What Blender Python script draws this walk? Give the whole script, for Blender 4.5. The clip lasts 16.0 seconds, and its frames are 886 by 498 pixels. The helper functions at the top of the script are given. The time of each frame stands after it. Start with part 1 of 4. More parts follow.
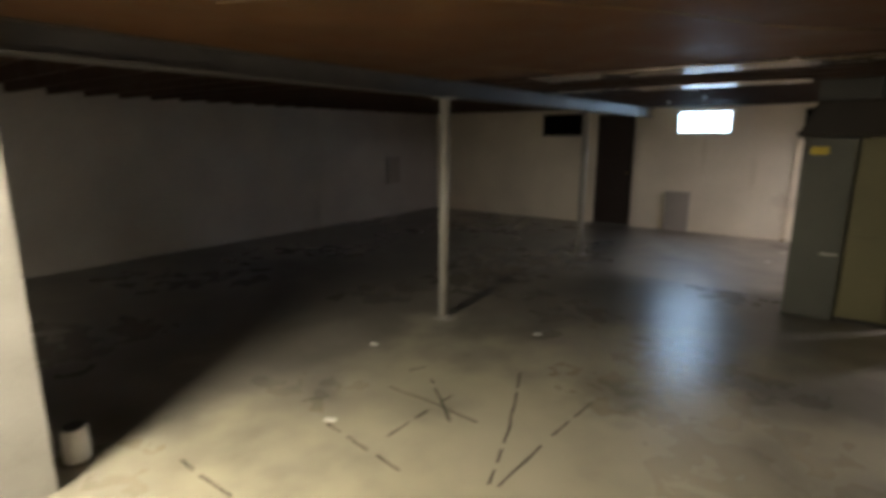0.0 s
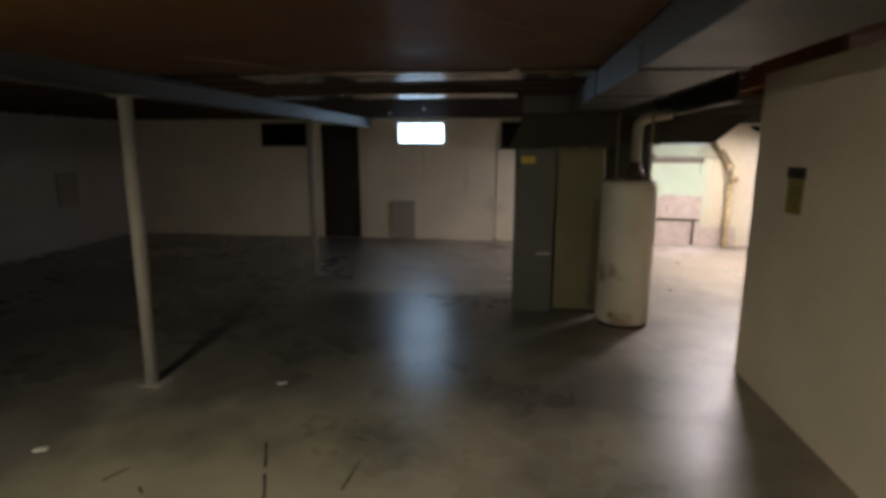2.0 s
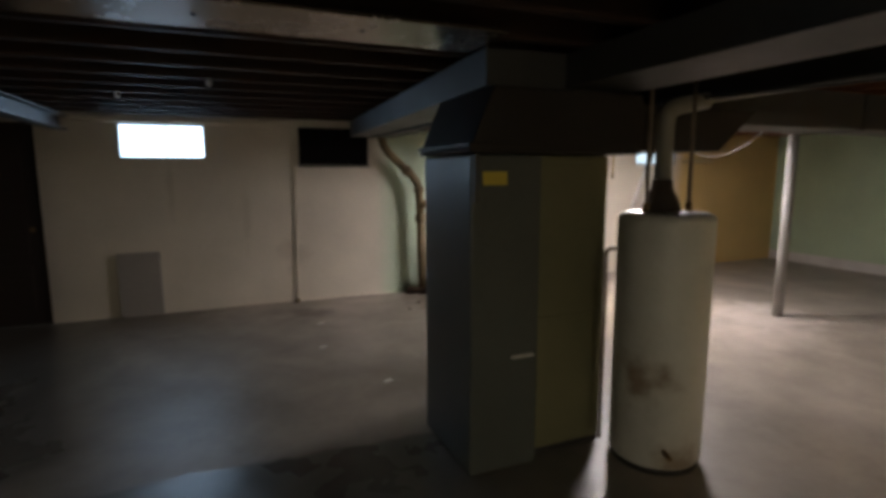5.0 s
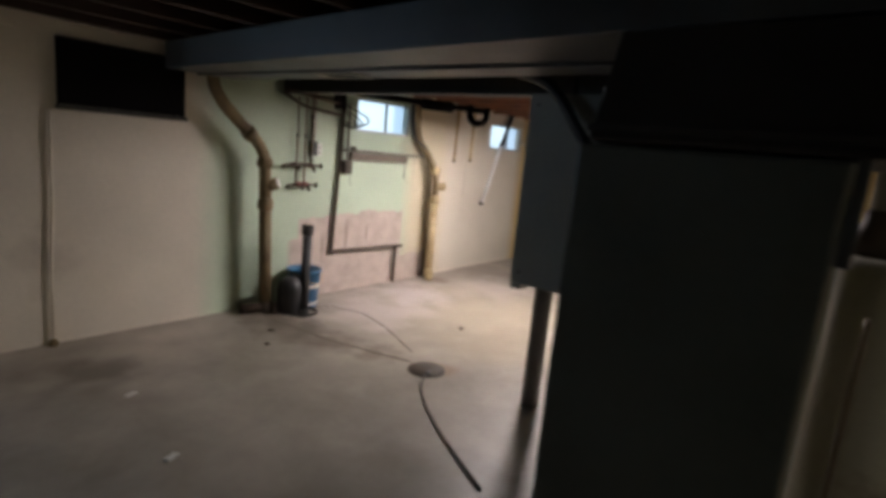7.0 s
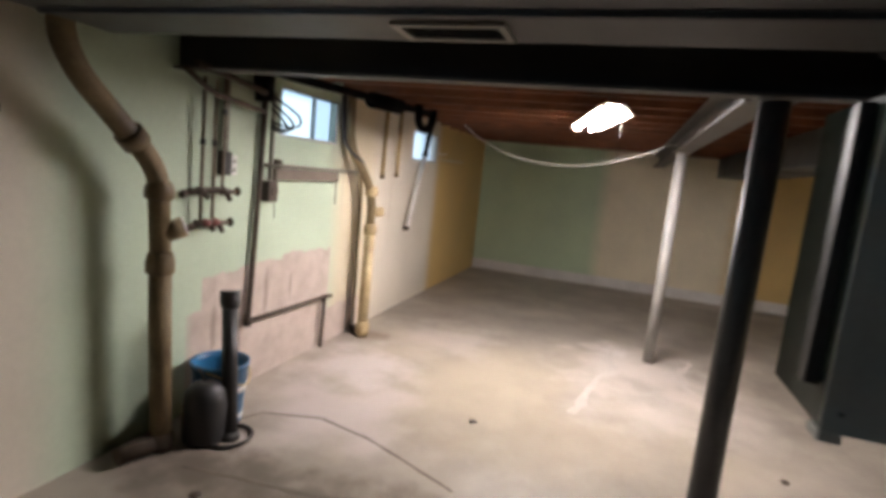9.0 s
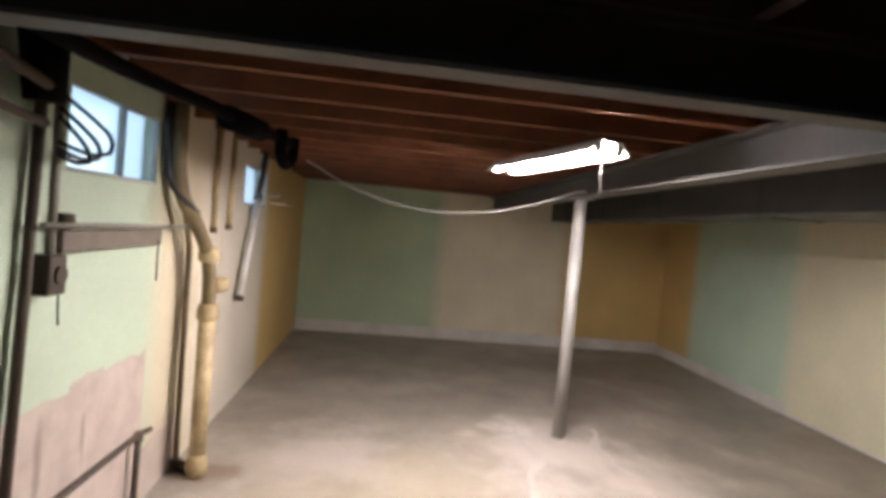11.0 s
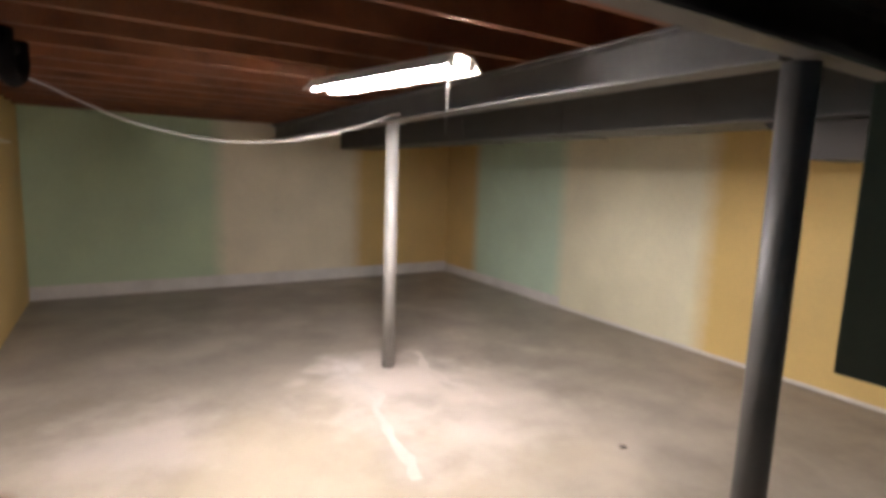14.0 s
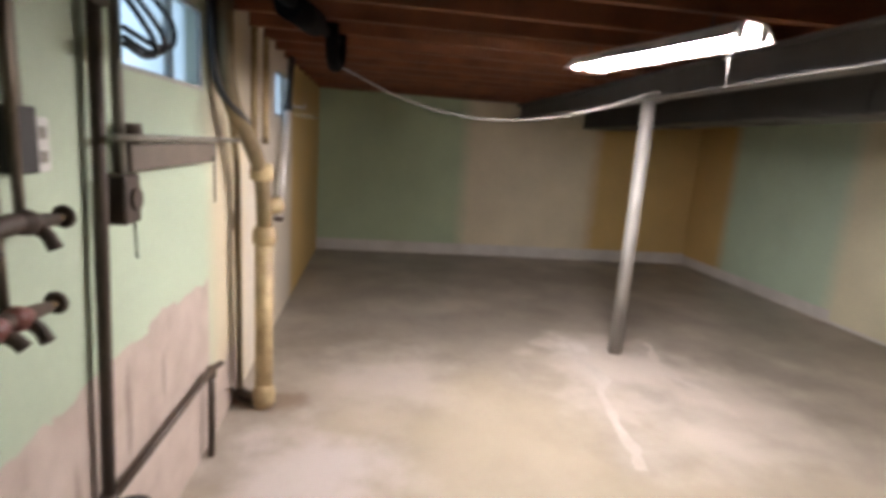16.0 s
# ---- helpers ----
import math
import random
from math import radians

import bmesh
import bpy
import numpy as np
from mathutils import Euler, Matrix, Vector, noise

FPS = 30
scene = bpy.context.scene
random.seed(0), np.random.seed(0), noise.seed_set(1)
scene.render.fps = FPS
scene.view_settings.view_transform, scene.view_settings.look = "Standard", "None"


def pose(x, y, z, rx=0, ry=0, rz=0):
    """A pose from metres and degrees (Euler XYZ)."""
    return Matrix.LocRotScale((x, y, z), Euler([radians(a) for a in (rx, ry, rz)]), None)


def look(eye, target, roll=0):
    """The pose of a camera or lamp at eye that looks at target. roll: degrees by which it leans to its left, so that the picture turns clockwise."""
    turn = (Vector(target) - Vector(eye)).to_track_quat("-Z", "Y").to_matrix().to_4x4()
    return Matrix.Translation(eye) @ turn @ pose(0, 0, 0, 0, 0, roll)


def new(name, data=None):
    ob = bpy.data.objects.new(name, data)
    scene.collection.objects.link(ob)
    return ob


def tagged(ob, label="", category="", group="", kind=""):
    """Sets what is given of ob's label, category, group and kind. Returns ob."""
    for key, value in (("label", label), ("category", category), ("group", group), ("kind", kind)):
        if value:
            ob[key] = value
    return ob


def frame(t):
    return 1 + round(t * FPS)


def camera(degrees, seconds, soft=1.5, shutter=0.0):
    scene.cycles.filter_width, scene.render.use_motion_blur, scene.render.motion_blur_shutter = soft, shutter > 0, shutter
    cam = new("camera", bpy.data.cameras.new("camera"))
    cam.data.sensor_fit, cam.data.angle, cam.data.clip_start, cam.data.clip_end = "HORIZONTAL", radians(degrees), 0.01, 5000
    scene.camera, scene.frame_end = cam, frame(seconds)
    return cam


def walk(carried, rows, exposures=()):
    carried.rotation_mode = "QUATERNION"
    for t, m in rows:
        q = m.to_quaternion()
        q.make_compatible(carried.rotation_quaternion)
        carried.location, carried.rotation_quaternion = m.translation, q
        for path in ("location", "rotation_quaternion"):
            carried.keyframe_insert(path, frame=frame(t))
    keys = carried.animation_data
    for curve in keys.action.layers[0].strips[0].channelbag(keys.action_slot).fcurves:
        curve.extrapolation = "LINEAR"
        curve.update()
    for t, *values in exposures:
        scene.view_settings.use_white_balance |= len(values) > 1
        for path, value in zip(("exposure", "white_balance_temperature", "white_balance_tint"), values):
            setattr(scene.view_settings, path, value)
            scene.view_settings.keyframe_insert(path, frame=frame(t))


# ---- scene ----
cam = camera(79.7, 16.0, soft=4.2, shutter=0.4)
EXPOSURES = [(0, 0.75), (0.5, 0.35), (1.0, 0.15), (1.5, 0.1), (2.5, -0.15), (3.0, -0.25), (4.0, -0.33), (6.5, -0.5), (8, -0.1), (10.5, -0.08), (11.5, 0.05), (12.0, 0.2), (12.5, 0.28), (13.0, 0.18), (14, 0.12), (14.5, 0.07), (15, -0.12), (16, -0.2)]
PATH = [
    (0, (2.328, -9.915, 1.634), (1.163, -8.344, 1.219), -0.0),
    (0.5, (2.401, -9.796, 1.608), (1.563, -8.009, 1.289), -0.9),
    (1, (2.45, -9.735, 1.638), (1.966, -7.832, 1.258), 0.2),
    (1.5, (2.273, -9.608, 1.641), (2.025, -7.65, 1.321), 1.0),
    (2, (2.027, -9.36, 1.631), (1.771, -7.412, 1.254), -0.0),
    (2.5, (1.861, -8.957, 1.602), (1.527, -7.018, 1.24), 1.3),
    (3, (1.696, -8.519, 1.599), (1.569, -6.551, 1.261), -0.9),
    (3.5, (1.607, -8.012, 1.562), (1.933, -6.062, 1.261), 3.2),
    (4, (1.453, -7.494, 1.556), (1.76, -5.546, 1.221), 3.2),
    (4.2, (1.343, -7.29, 1.536), (1.728, -5.347, 1.256), 2.3),
    (6.3, (0.682, -5.003, 1.568), (1.804, -3.376, 1.261), 1.7),
    (6.5, (0.683, -4.782, 1.551), (1.878, -3.202, 1.276), 2.1),
    (7, (0.646, -4.21, 1.57), (2.191, -2.994, 1.203), 5.4),
    (7.5, (0.735, -3.633, 1.544), (2.289, -2.42, 1.204), 4.7),
    (8, (0.866, -3.153, 1.538), (2.604, -2.216, 1.219), 3.0),
    (8.2, (0.929, -2.96, 1.555), (2.728, -2.145, 1.239), 3.8),
    (10.3, (1.949, -1.376, 1.535), (3.928, -1.157, 1.338), 5.6),
    (10.5, (2.049, -1.291, 1.558), (4.041, -1.277, 1.376), 5.0),
    (11, (2.312, -1.173, 1.577), (4.299, -1.391, 1.507), 5.2),
    (11.5, (2.527, -1.092, 1.621), (4.509, -1.351, 1.689), 3.6),
    (12, (2.629, -0.998, 1.636), (4.46, -1.771, 1.858), 4.7),
    (12.5, (2.644, -0.922, 1.618), (4.357, -1.951, 1.686), 2.9),
    (13, (2.644, -0.916, 1.59), (4.296, -2.028, 1.407), 2.1),
    (13.5, (2.646, -0.898, 1.572), (4.298, -2.004, 1.351), 2.0),
    (14, (2.681, -0.881, 1.543), (4.368, -1.919, 1.268), 2.0),
    (14.5, (2.702, -0.856, 1.495), (4.437, -1.781, 1.131), 3.4),
    (15, (2.736, -0.837, 1.472), (4.496, -1.653, 0.986), 3.9),
    (15.5, (2.729, -0.788, 1.503), (4.596, -1.387, 1.106), 3.5),
    (16, (2.655, -0.745, 1.516), (4.599, -1.014, 1.131), 4.0),
]
walk(cam, [(t, look(eye, target, roll)) for t, eye, target, roll in PATH], EXPOSURES)

# ---- light and exposure ----
world = bpy.data.worlds.new("sky")
scene.world = world
world.use_nodes = True
wn = world.node_tree.nodes
sky = wn.new("ShaderNodeTexSky")
sky.sky_type, sky.sun_disc = "NISHITA", False
sky.sun_elevation, sky.sun_rotation = radians(40), radians(180)
wn["Background"].inputs["Strength"].default_value = 0.15
world.node_tree.links.new(sky.outputs["Color"], wn["Background"].inputs["Color"])
sun_data = bpy.data.lights.new("sun", "SUN")
sun_data.energy, sun_data.angle, sun_data.color = 2.5, radians(0.6), (1.0, 0.95, 0.88)
sun = new("sun", sun_data)
sun.matrix_world = look((0, -30, 40), (0, 5, 0))

TUBE_GLOW = 500.0      # fluorescent tubes of the shop light
DAY = 8.5              # watts of the lamp added in each window opening for sky light
BULB_GLOW = 140.0      # unseen light by the stairs, given as a shaded bowl lamp

# added lamps stand in for sky light; the two eastern ones are set dimmer
for wx, wz, ww, share in ((0.405, 1.865, 0.80, 1.0), (4.775, 1.835, 0.73, 0.14), (7.205, 1.805, 0.75, 0.14)):
    day = bpy.data.lights.new("daylight", "AREA")
    day.shape, day.size, day.size_y, day.energy, day.color = "RECTANGLE", ww, 0.34, DAY * share, (0.50, 0.73, 1.0)
    new("daylight", day).matrix_world = look((wx, 0.075, wz), (wx, -1.0, wz))

# ---- materials ----
def material(name, low, high, rough=(0.6, 0.8), metal=0.0, scale=3.0, fine=40.0, bump=0.15, streak=1.0, coat=0.0, spec=0.5, span=(0.40, 0.94)):
    """Two scales of stain and grain between two colours, with a matching roughness and relief."""
    m = bpy.data.materials.new(name)
    m.use_nodes = True
    n, l = m.node_tree.nodes, m.node_tree.links
    b = n["Principled BSDF"]
    geo = n.new("ShaderNodeNewGeometry")
    mp = n.new("ShaderNodeMapping")
    mp.inputs["Scale"].default_value = (1, 1, streak)
    l.new(geo.outputs["Position"], mp.inputs["Vector"])
    big, small = n.new("ShaderNodeTexNoise"), n.new("ShaderNodeTexNoise")
    for tex, s, d in ((big, scale, 5), (small, fine, 4)):
        tex.inputs["Scale"].default_value, tex.inputs["Detail"].default_value = s, d
        l.new(mp.outputs["Vector"], tex.inputs["Vector"])
    mix = n.new("ShaderNodeMath")
    mix.operation = "MULTIPLY_ADD"
    l.new(small.outputs["Fac"], mix.inputs[0])
    mix.inputs[1].default_value = 0.35
    l.new(big.outputs["Fac"], mix.inputs[2])
    ramp = n.new("ShaderNodeValToRGB")
    ramp.color_ramp.elements[0].position, ramp.color_ramp.elements[1].position = span
    ramp.color_ramp.elements[0].color, ramp.color_ramp.elements[1].color = (*low, 1), (*high, 1)
    l.new(mix.outputs[0], ramp.inputs["Fac"])
    l.new(ramp.outputs["Color"], b.inputs["Base Color"])
    rr = n.new("ShaderNodeMapRange")
    rr.inputs["From Min"].default_value, rr.inputs["From Max"].default_value = 0.45, 0.9
    rr.inputs["To Min"].default_value, rr.inputs["To Max"].default_value = rough
    l.new(mix.outputs[0], rr.inputs["Value"])
    l.new(rr.outputs["Result"], b.inputs["Roughness"])
    b.inputs["Metallic"].default_value = metal
    b.inputs["Specular IOR Level"].default_value = spec
    b.inputs["Coat Weight"].default_value = coat
    if bump:
        bp = n.new("ShaderNodeBump")
        bp.inputs["Strength"].default_value, bp.inputs["Distance"].default_value = bump, 0.01
        l.new(mix.outputs[0], bp.inputs["Height"])
        l.new(bp.outputs["Normal"], b.inputs["Normal"])
    return m


def glow(name, colour, strength):
    m = bpy.data.materials.new(name)
    m.use_nodes = True
    b = m.node_tree.nodes["Principled BSDF"]
    b.inputs["Base Color"].default_value = (*colour, 1)
    b.inputs["Emission Color"].default_value = (*colour, 1)
    b.inputs["Emission Strength"].default_value = strength
    return m


def striped(name, axis, start, stops):
    """Wall paint in upright bands along x or y; the edges between bands are brushed out unevenly over a hand's width."""
    m = material(name, (0.80, 0.80, 0.80), (1.0, 1.0, 1.0), (0.55, 0.8), scale=1.4, fine=28, bump=0.2)
    n, l = m.node_tree.nodes, m.node_tree.links
    b = n["Principled BSDF"]
    shade = b.inputs["Base Color"].links[0].from_socket
    geo = n.new("ShaderNodeNewGeometry")
    sep = n.new("ShaderNodeSeparateXYZ")
    l.new(geo.outputs["Position"], sep.inputs[0])
    wob = n.new("ShaderNodeTexNoise")
    wob.inputs["Scale"].default_value = 9
    l.new(geo.outputs["Position"], wob.inputs["Vector"])
    a = n.new("ShaderNodeMath"); a.operation = "MULTIPLY_ADD"
    l.new(wob.outputs["Fac"], a.inputs[0]); a.inputs[1].default_value = 0.07
    l.new(sep.outputs[axis], a.inputs[2])
    end = stops[-1][0]
    r = n.new("ShaderNodeMapRange")
    r.inputs["From Min"].default_value, r.inputs["From Max"].default_value = start, end
    l.new(a.outputs[0], r.inputs["Value"])
    ramp = n.new("ShaderNodeValToRGB")
    keys, at = [], start
    for to, colour in stops:
        keys += [(at + 0.11, colour), (to - 0.11, colour)]
        at = to
    while len(ramp.color_ramp.elements) < len(keys):
        ramp.color_ramp.elements.new(0.5)
    for el, (pos, colour) in zip(ramp.color_ramp.elements, keys):
        el.position, el.color = (pos + 0.035 - start) / (end - start), (*colour, 1)
    l.new(r.outputs["Result"], ramp.inputs["Fac"])
    mul = n.new("ShaderNodeMix"); mul.data_type, mul.blend_type = "RGBA", "MULTIPLY"
    mul.inputs["Factor"].default_value = 1.0
    l.new(ramp.outputs["Color"], mul.inputs[6]); l.new(shade, mul.inputs[7])
    l.new(mul.outputs[2], b.inputs["Base Color"])
    return m


def peeled(m, bare):
    """Wall paint that has come off below about waist height, with a stepped upper edge."""
    n, l = m.node_tree.nodes, m.node_tree.links
    b = n["Principled BSDF"]
    old = b.inputs["Base Color"].links[0].from_socket
    geo = n.new("ShaderNodeNewGeometry")
    sep = n.new("ShaderNodeSeparateXYZ")
    l.new(geo.outputs["Position"], sep.inputs[0])
    run = n.new("ShaderNodeMapRange")
    run.inputs["From Min"].default_value, run.inputs["From Max"].default_value = 3.0, 6.0
    l.new(sep.outputs["X"], run.inputs["Value"])
    step = n.new("ShaderNodeValToRGB")
    step.color_ramp.interpolation = "CONSTANT"
    heights = ((3.0, 0.0), (3.60, 0.62), (3.72, 0.82), (3.93, 0.84), (4.2, 0.85), (4.5, 0.88), (4.75, 0.86), (5.16, 0.34), (5.74, 0.0))
    while len(step.color_ramp.elements) < len(heights):
        step.color_ramp.elements.new(0.5)
    for el, (px, hz) in zip(step.color_ramp.elements, heights):
        el.position, el.color = (px - 3.0) / 3.0, (hz, hz, hz, 1)
    l.new(run.outputs["Result"], step.inputs["Fac"])
    wob = n.new("ShaderNodeTexNoise")
    wob.inputs["Scale"].default_value = 7
    l.new(geo.outputs["Position"], wob.inputs["Vector"])
    a = n.new("ShaderNodeMath"); a.operation = "MULTIPLY_ADD"
    l.new(step.outputs["Color"], a.inputs[0]); a.inputs[1].default_value = 1.0
    a.inputs[2].default_value = -0.08
    c = n.new("ShaderNodeMath"); c.operation = "MULTIPLY_ADD"
    l.new(wob.outputs["Fac"], c.inputs[0]); c.inputs[1].default_value = 0.10
    l.new(a.outputs[0], c.inputs[2])
    d = n.new("ShaderNodeMath"); d.operation = "SUBTRACT"
    l.new(c.outputs[0], d.inputs[0]); l.new(sep.outputs["Z"], d.inputs[1])
    e = n.new("ShaderNodeMapRange")
    e.inputs["From Min"].default_value, e.inputs["From Max"].default_value = -0.006, 0.006
    l.new(d.outputs[0], e.inputs["Value"])
    # the bare area starts a little way along the wall
    s = n.new("ShaderNodeMapRange")
    s.inputs["From Min"].default_value, s.inputs["From Max"].default_value = 3.58, 3.66
    l.new(sep.outputs["X"], s.inputs["Value"])
    f = n.new("ShaderNodeMath"); f.operation = "MULTIPLY"
    l.new(e.outputs["Result"], f.inputs[0]); l.new(s.outputs["Result"], f.inputs[1])
    bareramp = n.new("ShaderNodeValToRGB")
    bareramp.color_ramp.elements[0].color, bareramp.color_ramp.elements[1].color = (*bare[0], 1), (*bare[1], 1)
    bareramp.color_ramp.elements[0].position, bareramp.color_ramp.elements[1].position = 0.3, 0.75
    l.new(wob.outputs["Fac"], bareramp.inputs["Fac"])
    mx = n.new("ShaderNodeMix"); mx.data_type = "RGBA"
    l.new(f.outputs[0], mx.inputs["Factor"])
    l.new(old, mx.inputs[6]); l.new(bareramp.outputs["Color"], mx.inputs[7])
    l.new(mx.outputs[2], b.inputs["Base Color"])
    return m


def blot(m, centre, reach, tint, most, scale=3.0, squash=(1, 1, 1)):
    """A soft, ragged patch of another colour, of its own shape, on a material."""
    n, l = m.node_tree.nodes, m.node_tree.links
    b = n["Principled BSDF"]
    geo = n.new("ShaderNodeNewGeometry")
    tex = n.new("ShaderNodeTexNoise")
    tex.inputs["Scale"].default_value, tex.inputs["Detail"].default_value = scale, 4
    l.new(geo.outputs["Position"], tex.inputs["Vector"])
    near = n.new("ShaderNodeVectorMath"); near.operation = "DISTANCE"
    flat = n.new("ShaderNodeVectorMath"); flat.operation = "MULTIPLY"
    l.new(geo.outputs["Position"], flat.inputs[0])
    flat.inputs[1].default_value = squash
    l.new(flat.outputs["Vector"], near.inputs[0])
    near.inputs[1].default_value = [c * q for c, q in zip(centre, squash)]
    wv = n.new("ShaderNodeMath"); wv.operation = "MULTIPLY_ADD"
    l.new(tex.outputs["Fac"], wv.inputs[0]); wv.inputs[1].default_value = -2.4 * reach
    l.new(near.outputs["Value"], wv.inputs[2])
    fall = n.new("ShaderNodeMapRange")
    fall.interpolation_type = "SMOOTHSTEP"
    for k, v in (("From Min", -1.1 * reach), ("From Max", 0.0), ("To Min", most), ("To Max", 0.0)):
        fall.inputs[k].default_value = v
    l.new(wv.outputs[0], fall.inputs["Value"])
    m3 = n.new("ShaderNodeMix"); m3.data_type = "RGBA"
    l.new(fall.outputs["Result"], m3.inputs["Factor"])
    l.new(b.inputs["Base Color"].links[0].from_socket, m3.inputs[6])
    m3.inputs[7].default_value = (*tint, 1)
    l.new(m3.outputs[2], b.inputs["Base Color"])


def floor_material():
    """Worn concrete: cloudy wear, old grey paint left in patches to the west, grit, and glossier sealed areas."""
    m = material("worn_concrete_floor", (0.21, 0.18, 0.145), (0.36, 0.315, 0.262), (0.29, 0.46), scale=0.7, fine=16, bump=0.04, span=(0.40, 0.98))
    n, l = m.node_tree.nodes, m.node_tree.links
    b = n["Principled BSDF"]
    old = b.inputs["Base Color"].links[0].from_socket
    geo = n.new("ShaderNodeNewGeometry")
    sep = n.new("ShaderNodeSeparateXYZ")
    l.new(geo.outputs["Position"], sep.inputs[0])
    wob = n.new("ShaderNodeTexNoise")
    wob.inputs["Scale"].default_value, wob.inputs["Detail"].default_value, wob.inputs["Distortion"].default_value = 0.5, 3, 0.3
    l.new(geo.outputs["Position"], wob.inputs["Vector"])
    def sum_of(x, k, y):
        """x * k + y"""
        q = n.new("ShaderNodeMath"); q.operation = "MULTIPLY_ADD"
        l.new(x, q.inputs[0]); q.inputs[1].default_value = k
        l.new(y, q.inputs[2])
        return q.outputs[0]

    def ease(x, a, b, lo, hi):
        q = n.new("ShaderNodeMapRange"); q.interpolation_type = "SMOOTHSTEP"
        for key, v in (("From Min", a), ("From Max", b), ("To Min", lo), ("To Max", hi)):
            q.inputs[key].default_value = v
        l.new(x, q.inputs["Value"])
        return q.outputs["Result"]

    ragged = n.new("ShaderNodeTexNoise")
    ragged.inputs["Scale"].default_value, ragged.inputs["Detail"].default_value = 2.2, 2.5
    l.new(geo.outputs["Position"], ragged.inputs["Vector"])
    # the old paint covers the south-west of the floor as far as the furnace's back; in the far west its dark colour
    # stands in for the unlit floor
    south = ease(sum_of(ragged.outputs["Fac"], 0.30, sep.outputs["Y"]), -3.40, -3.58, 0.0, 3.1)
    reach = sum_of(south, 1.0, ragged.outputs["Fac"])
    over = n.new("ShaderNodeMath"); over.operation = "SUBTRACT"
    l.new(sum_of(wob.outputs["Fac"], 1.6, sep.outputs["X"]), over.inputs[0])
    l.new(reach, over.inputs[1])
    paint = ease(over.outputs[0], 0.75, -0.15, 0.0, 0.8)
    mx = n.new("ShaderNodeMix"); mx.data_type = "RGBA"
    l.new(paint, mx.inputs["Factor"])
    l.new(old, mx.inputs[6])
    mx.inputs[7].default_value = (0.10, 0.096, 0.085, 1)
    # chalky wear
    chalk = n.new("ShaderNodeTexNoise")
    chalk.inputs["Scale"].default_value, chalk.inputs["Detail"].default_value, chalk.inputs["Distortion"].default_value = 1.2, 3, 0.4
    l.new(geo.outputs["Position"], chalk.inputs["Vector"])
    cr = n.new("ShaderNodeMapRange")
    cr.interpolation_type = "SMOOTHSTEP"
    for k, v in (("From Min", 0.38), ("From Max", 0.78), ("To Min", 0.0), ("To Max", 0.6)):
        cr.inputs[k].default_value = v
    l.new(chalk.outputs["Fac"], cr.inputs["Value"])
    m2 = n.new("ShaderNodeMix"); m2.data_type = "RGBA"
    held = n.new("ShaderNodeMath"); held.operation = "MULTIPLY"      # the paint wears less than the bare concrete
    l.new(cr.outputs["Result"], held.inputs[0])
    l.new(ease(paint, 0.0, 0.9, 1.0, 0.25), held.inputs[1])
    l.new(held.outputs[0], m2.inputs["Factor"])
    l.new(mx.outputs[2], m2.inputs[6])
    m2.inputs[7].default_value = (0.44, 0.385, 0.33, 1)
    # hand-sized blotches and scuffs
    blotch = n.new("ShaderNodeTexNoise")
    blotch.inputs["Scale"].default_value, blotch.inputs["Detail"].default_value, blotch.inputs["Distortion"].default_value = 2.6, 4, 0.3
    l.new(geo.outputs["Position"], blotch.inputs["Vector"])
    br = n.new("ShaderNodeMapRange")
    for k, v in (("From Min", 0.30), ("From Max", 0.70), ("To Min", 0.82), ("To Max", 1.13)):
        br.inputs[k].default_value = v
    l.new(blotch.outputs["Fac"], br.inputs["Value"])
    m5 = n.new("ShaderNodeMix"); m5.data_type, m5.blend_type = "RGBA", "MULTIPLY"
    m5.inputs["Factor"].default_value = 1.0
    l.new(m2.outputs[2], m5.inputs[6]); l.new(br.outputs["Result"], m5.inputs[7])
    l.new(m5.outputs[2], b.inputs["Base Color"])
    # worn and sealed patches a hand to an arm wide, shinier where the paint is left
    seal = n.new("ShaderNodeTexNoise")
    seal.inputs["Scale"].default_value, seal.inputs["Detail"].default_value, seal.inputs["Distortion"].default_value = 4.2, 3, 0.2
    l.new(geo.outputs["Position"], seal.inputs["Vector"])
    patch = ease(seal.outputs["Fac"], 0.42, 0.60, 0.0, 1.0)
    base = ease(paint, 0.0, 0.9, 0.40, 0.25)
    l.new(sum_of(patch, 0.025, sum_of(ease(wob.outputs["Fac"], 0.36, 0.62, 0.0, 1.0), 0.06, base)), b.inputs["Roughness"])
    return m


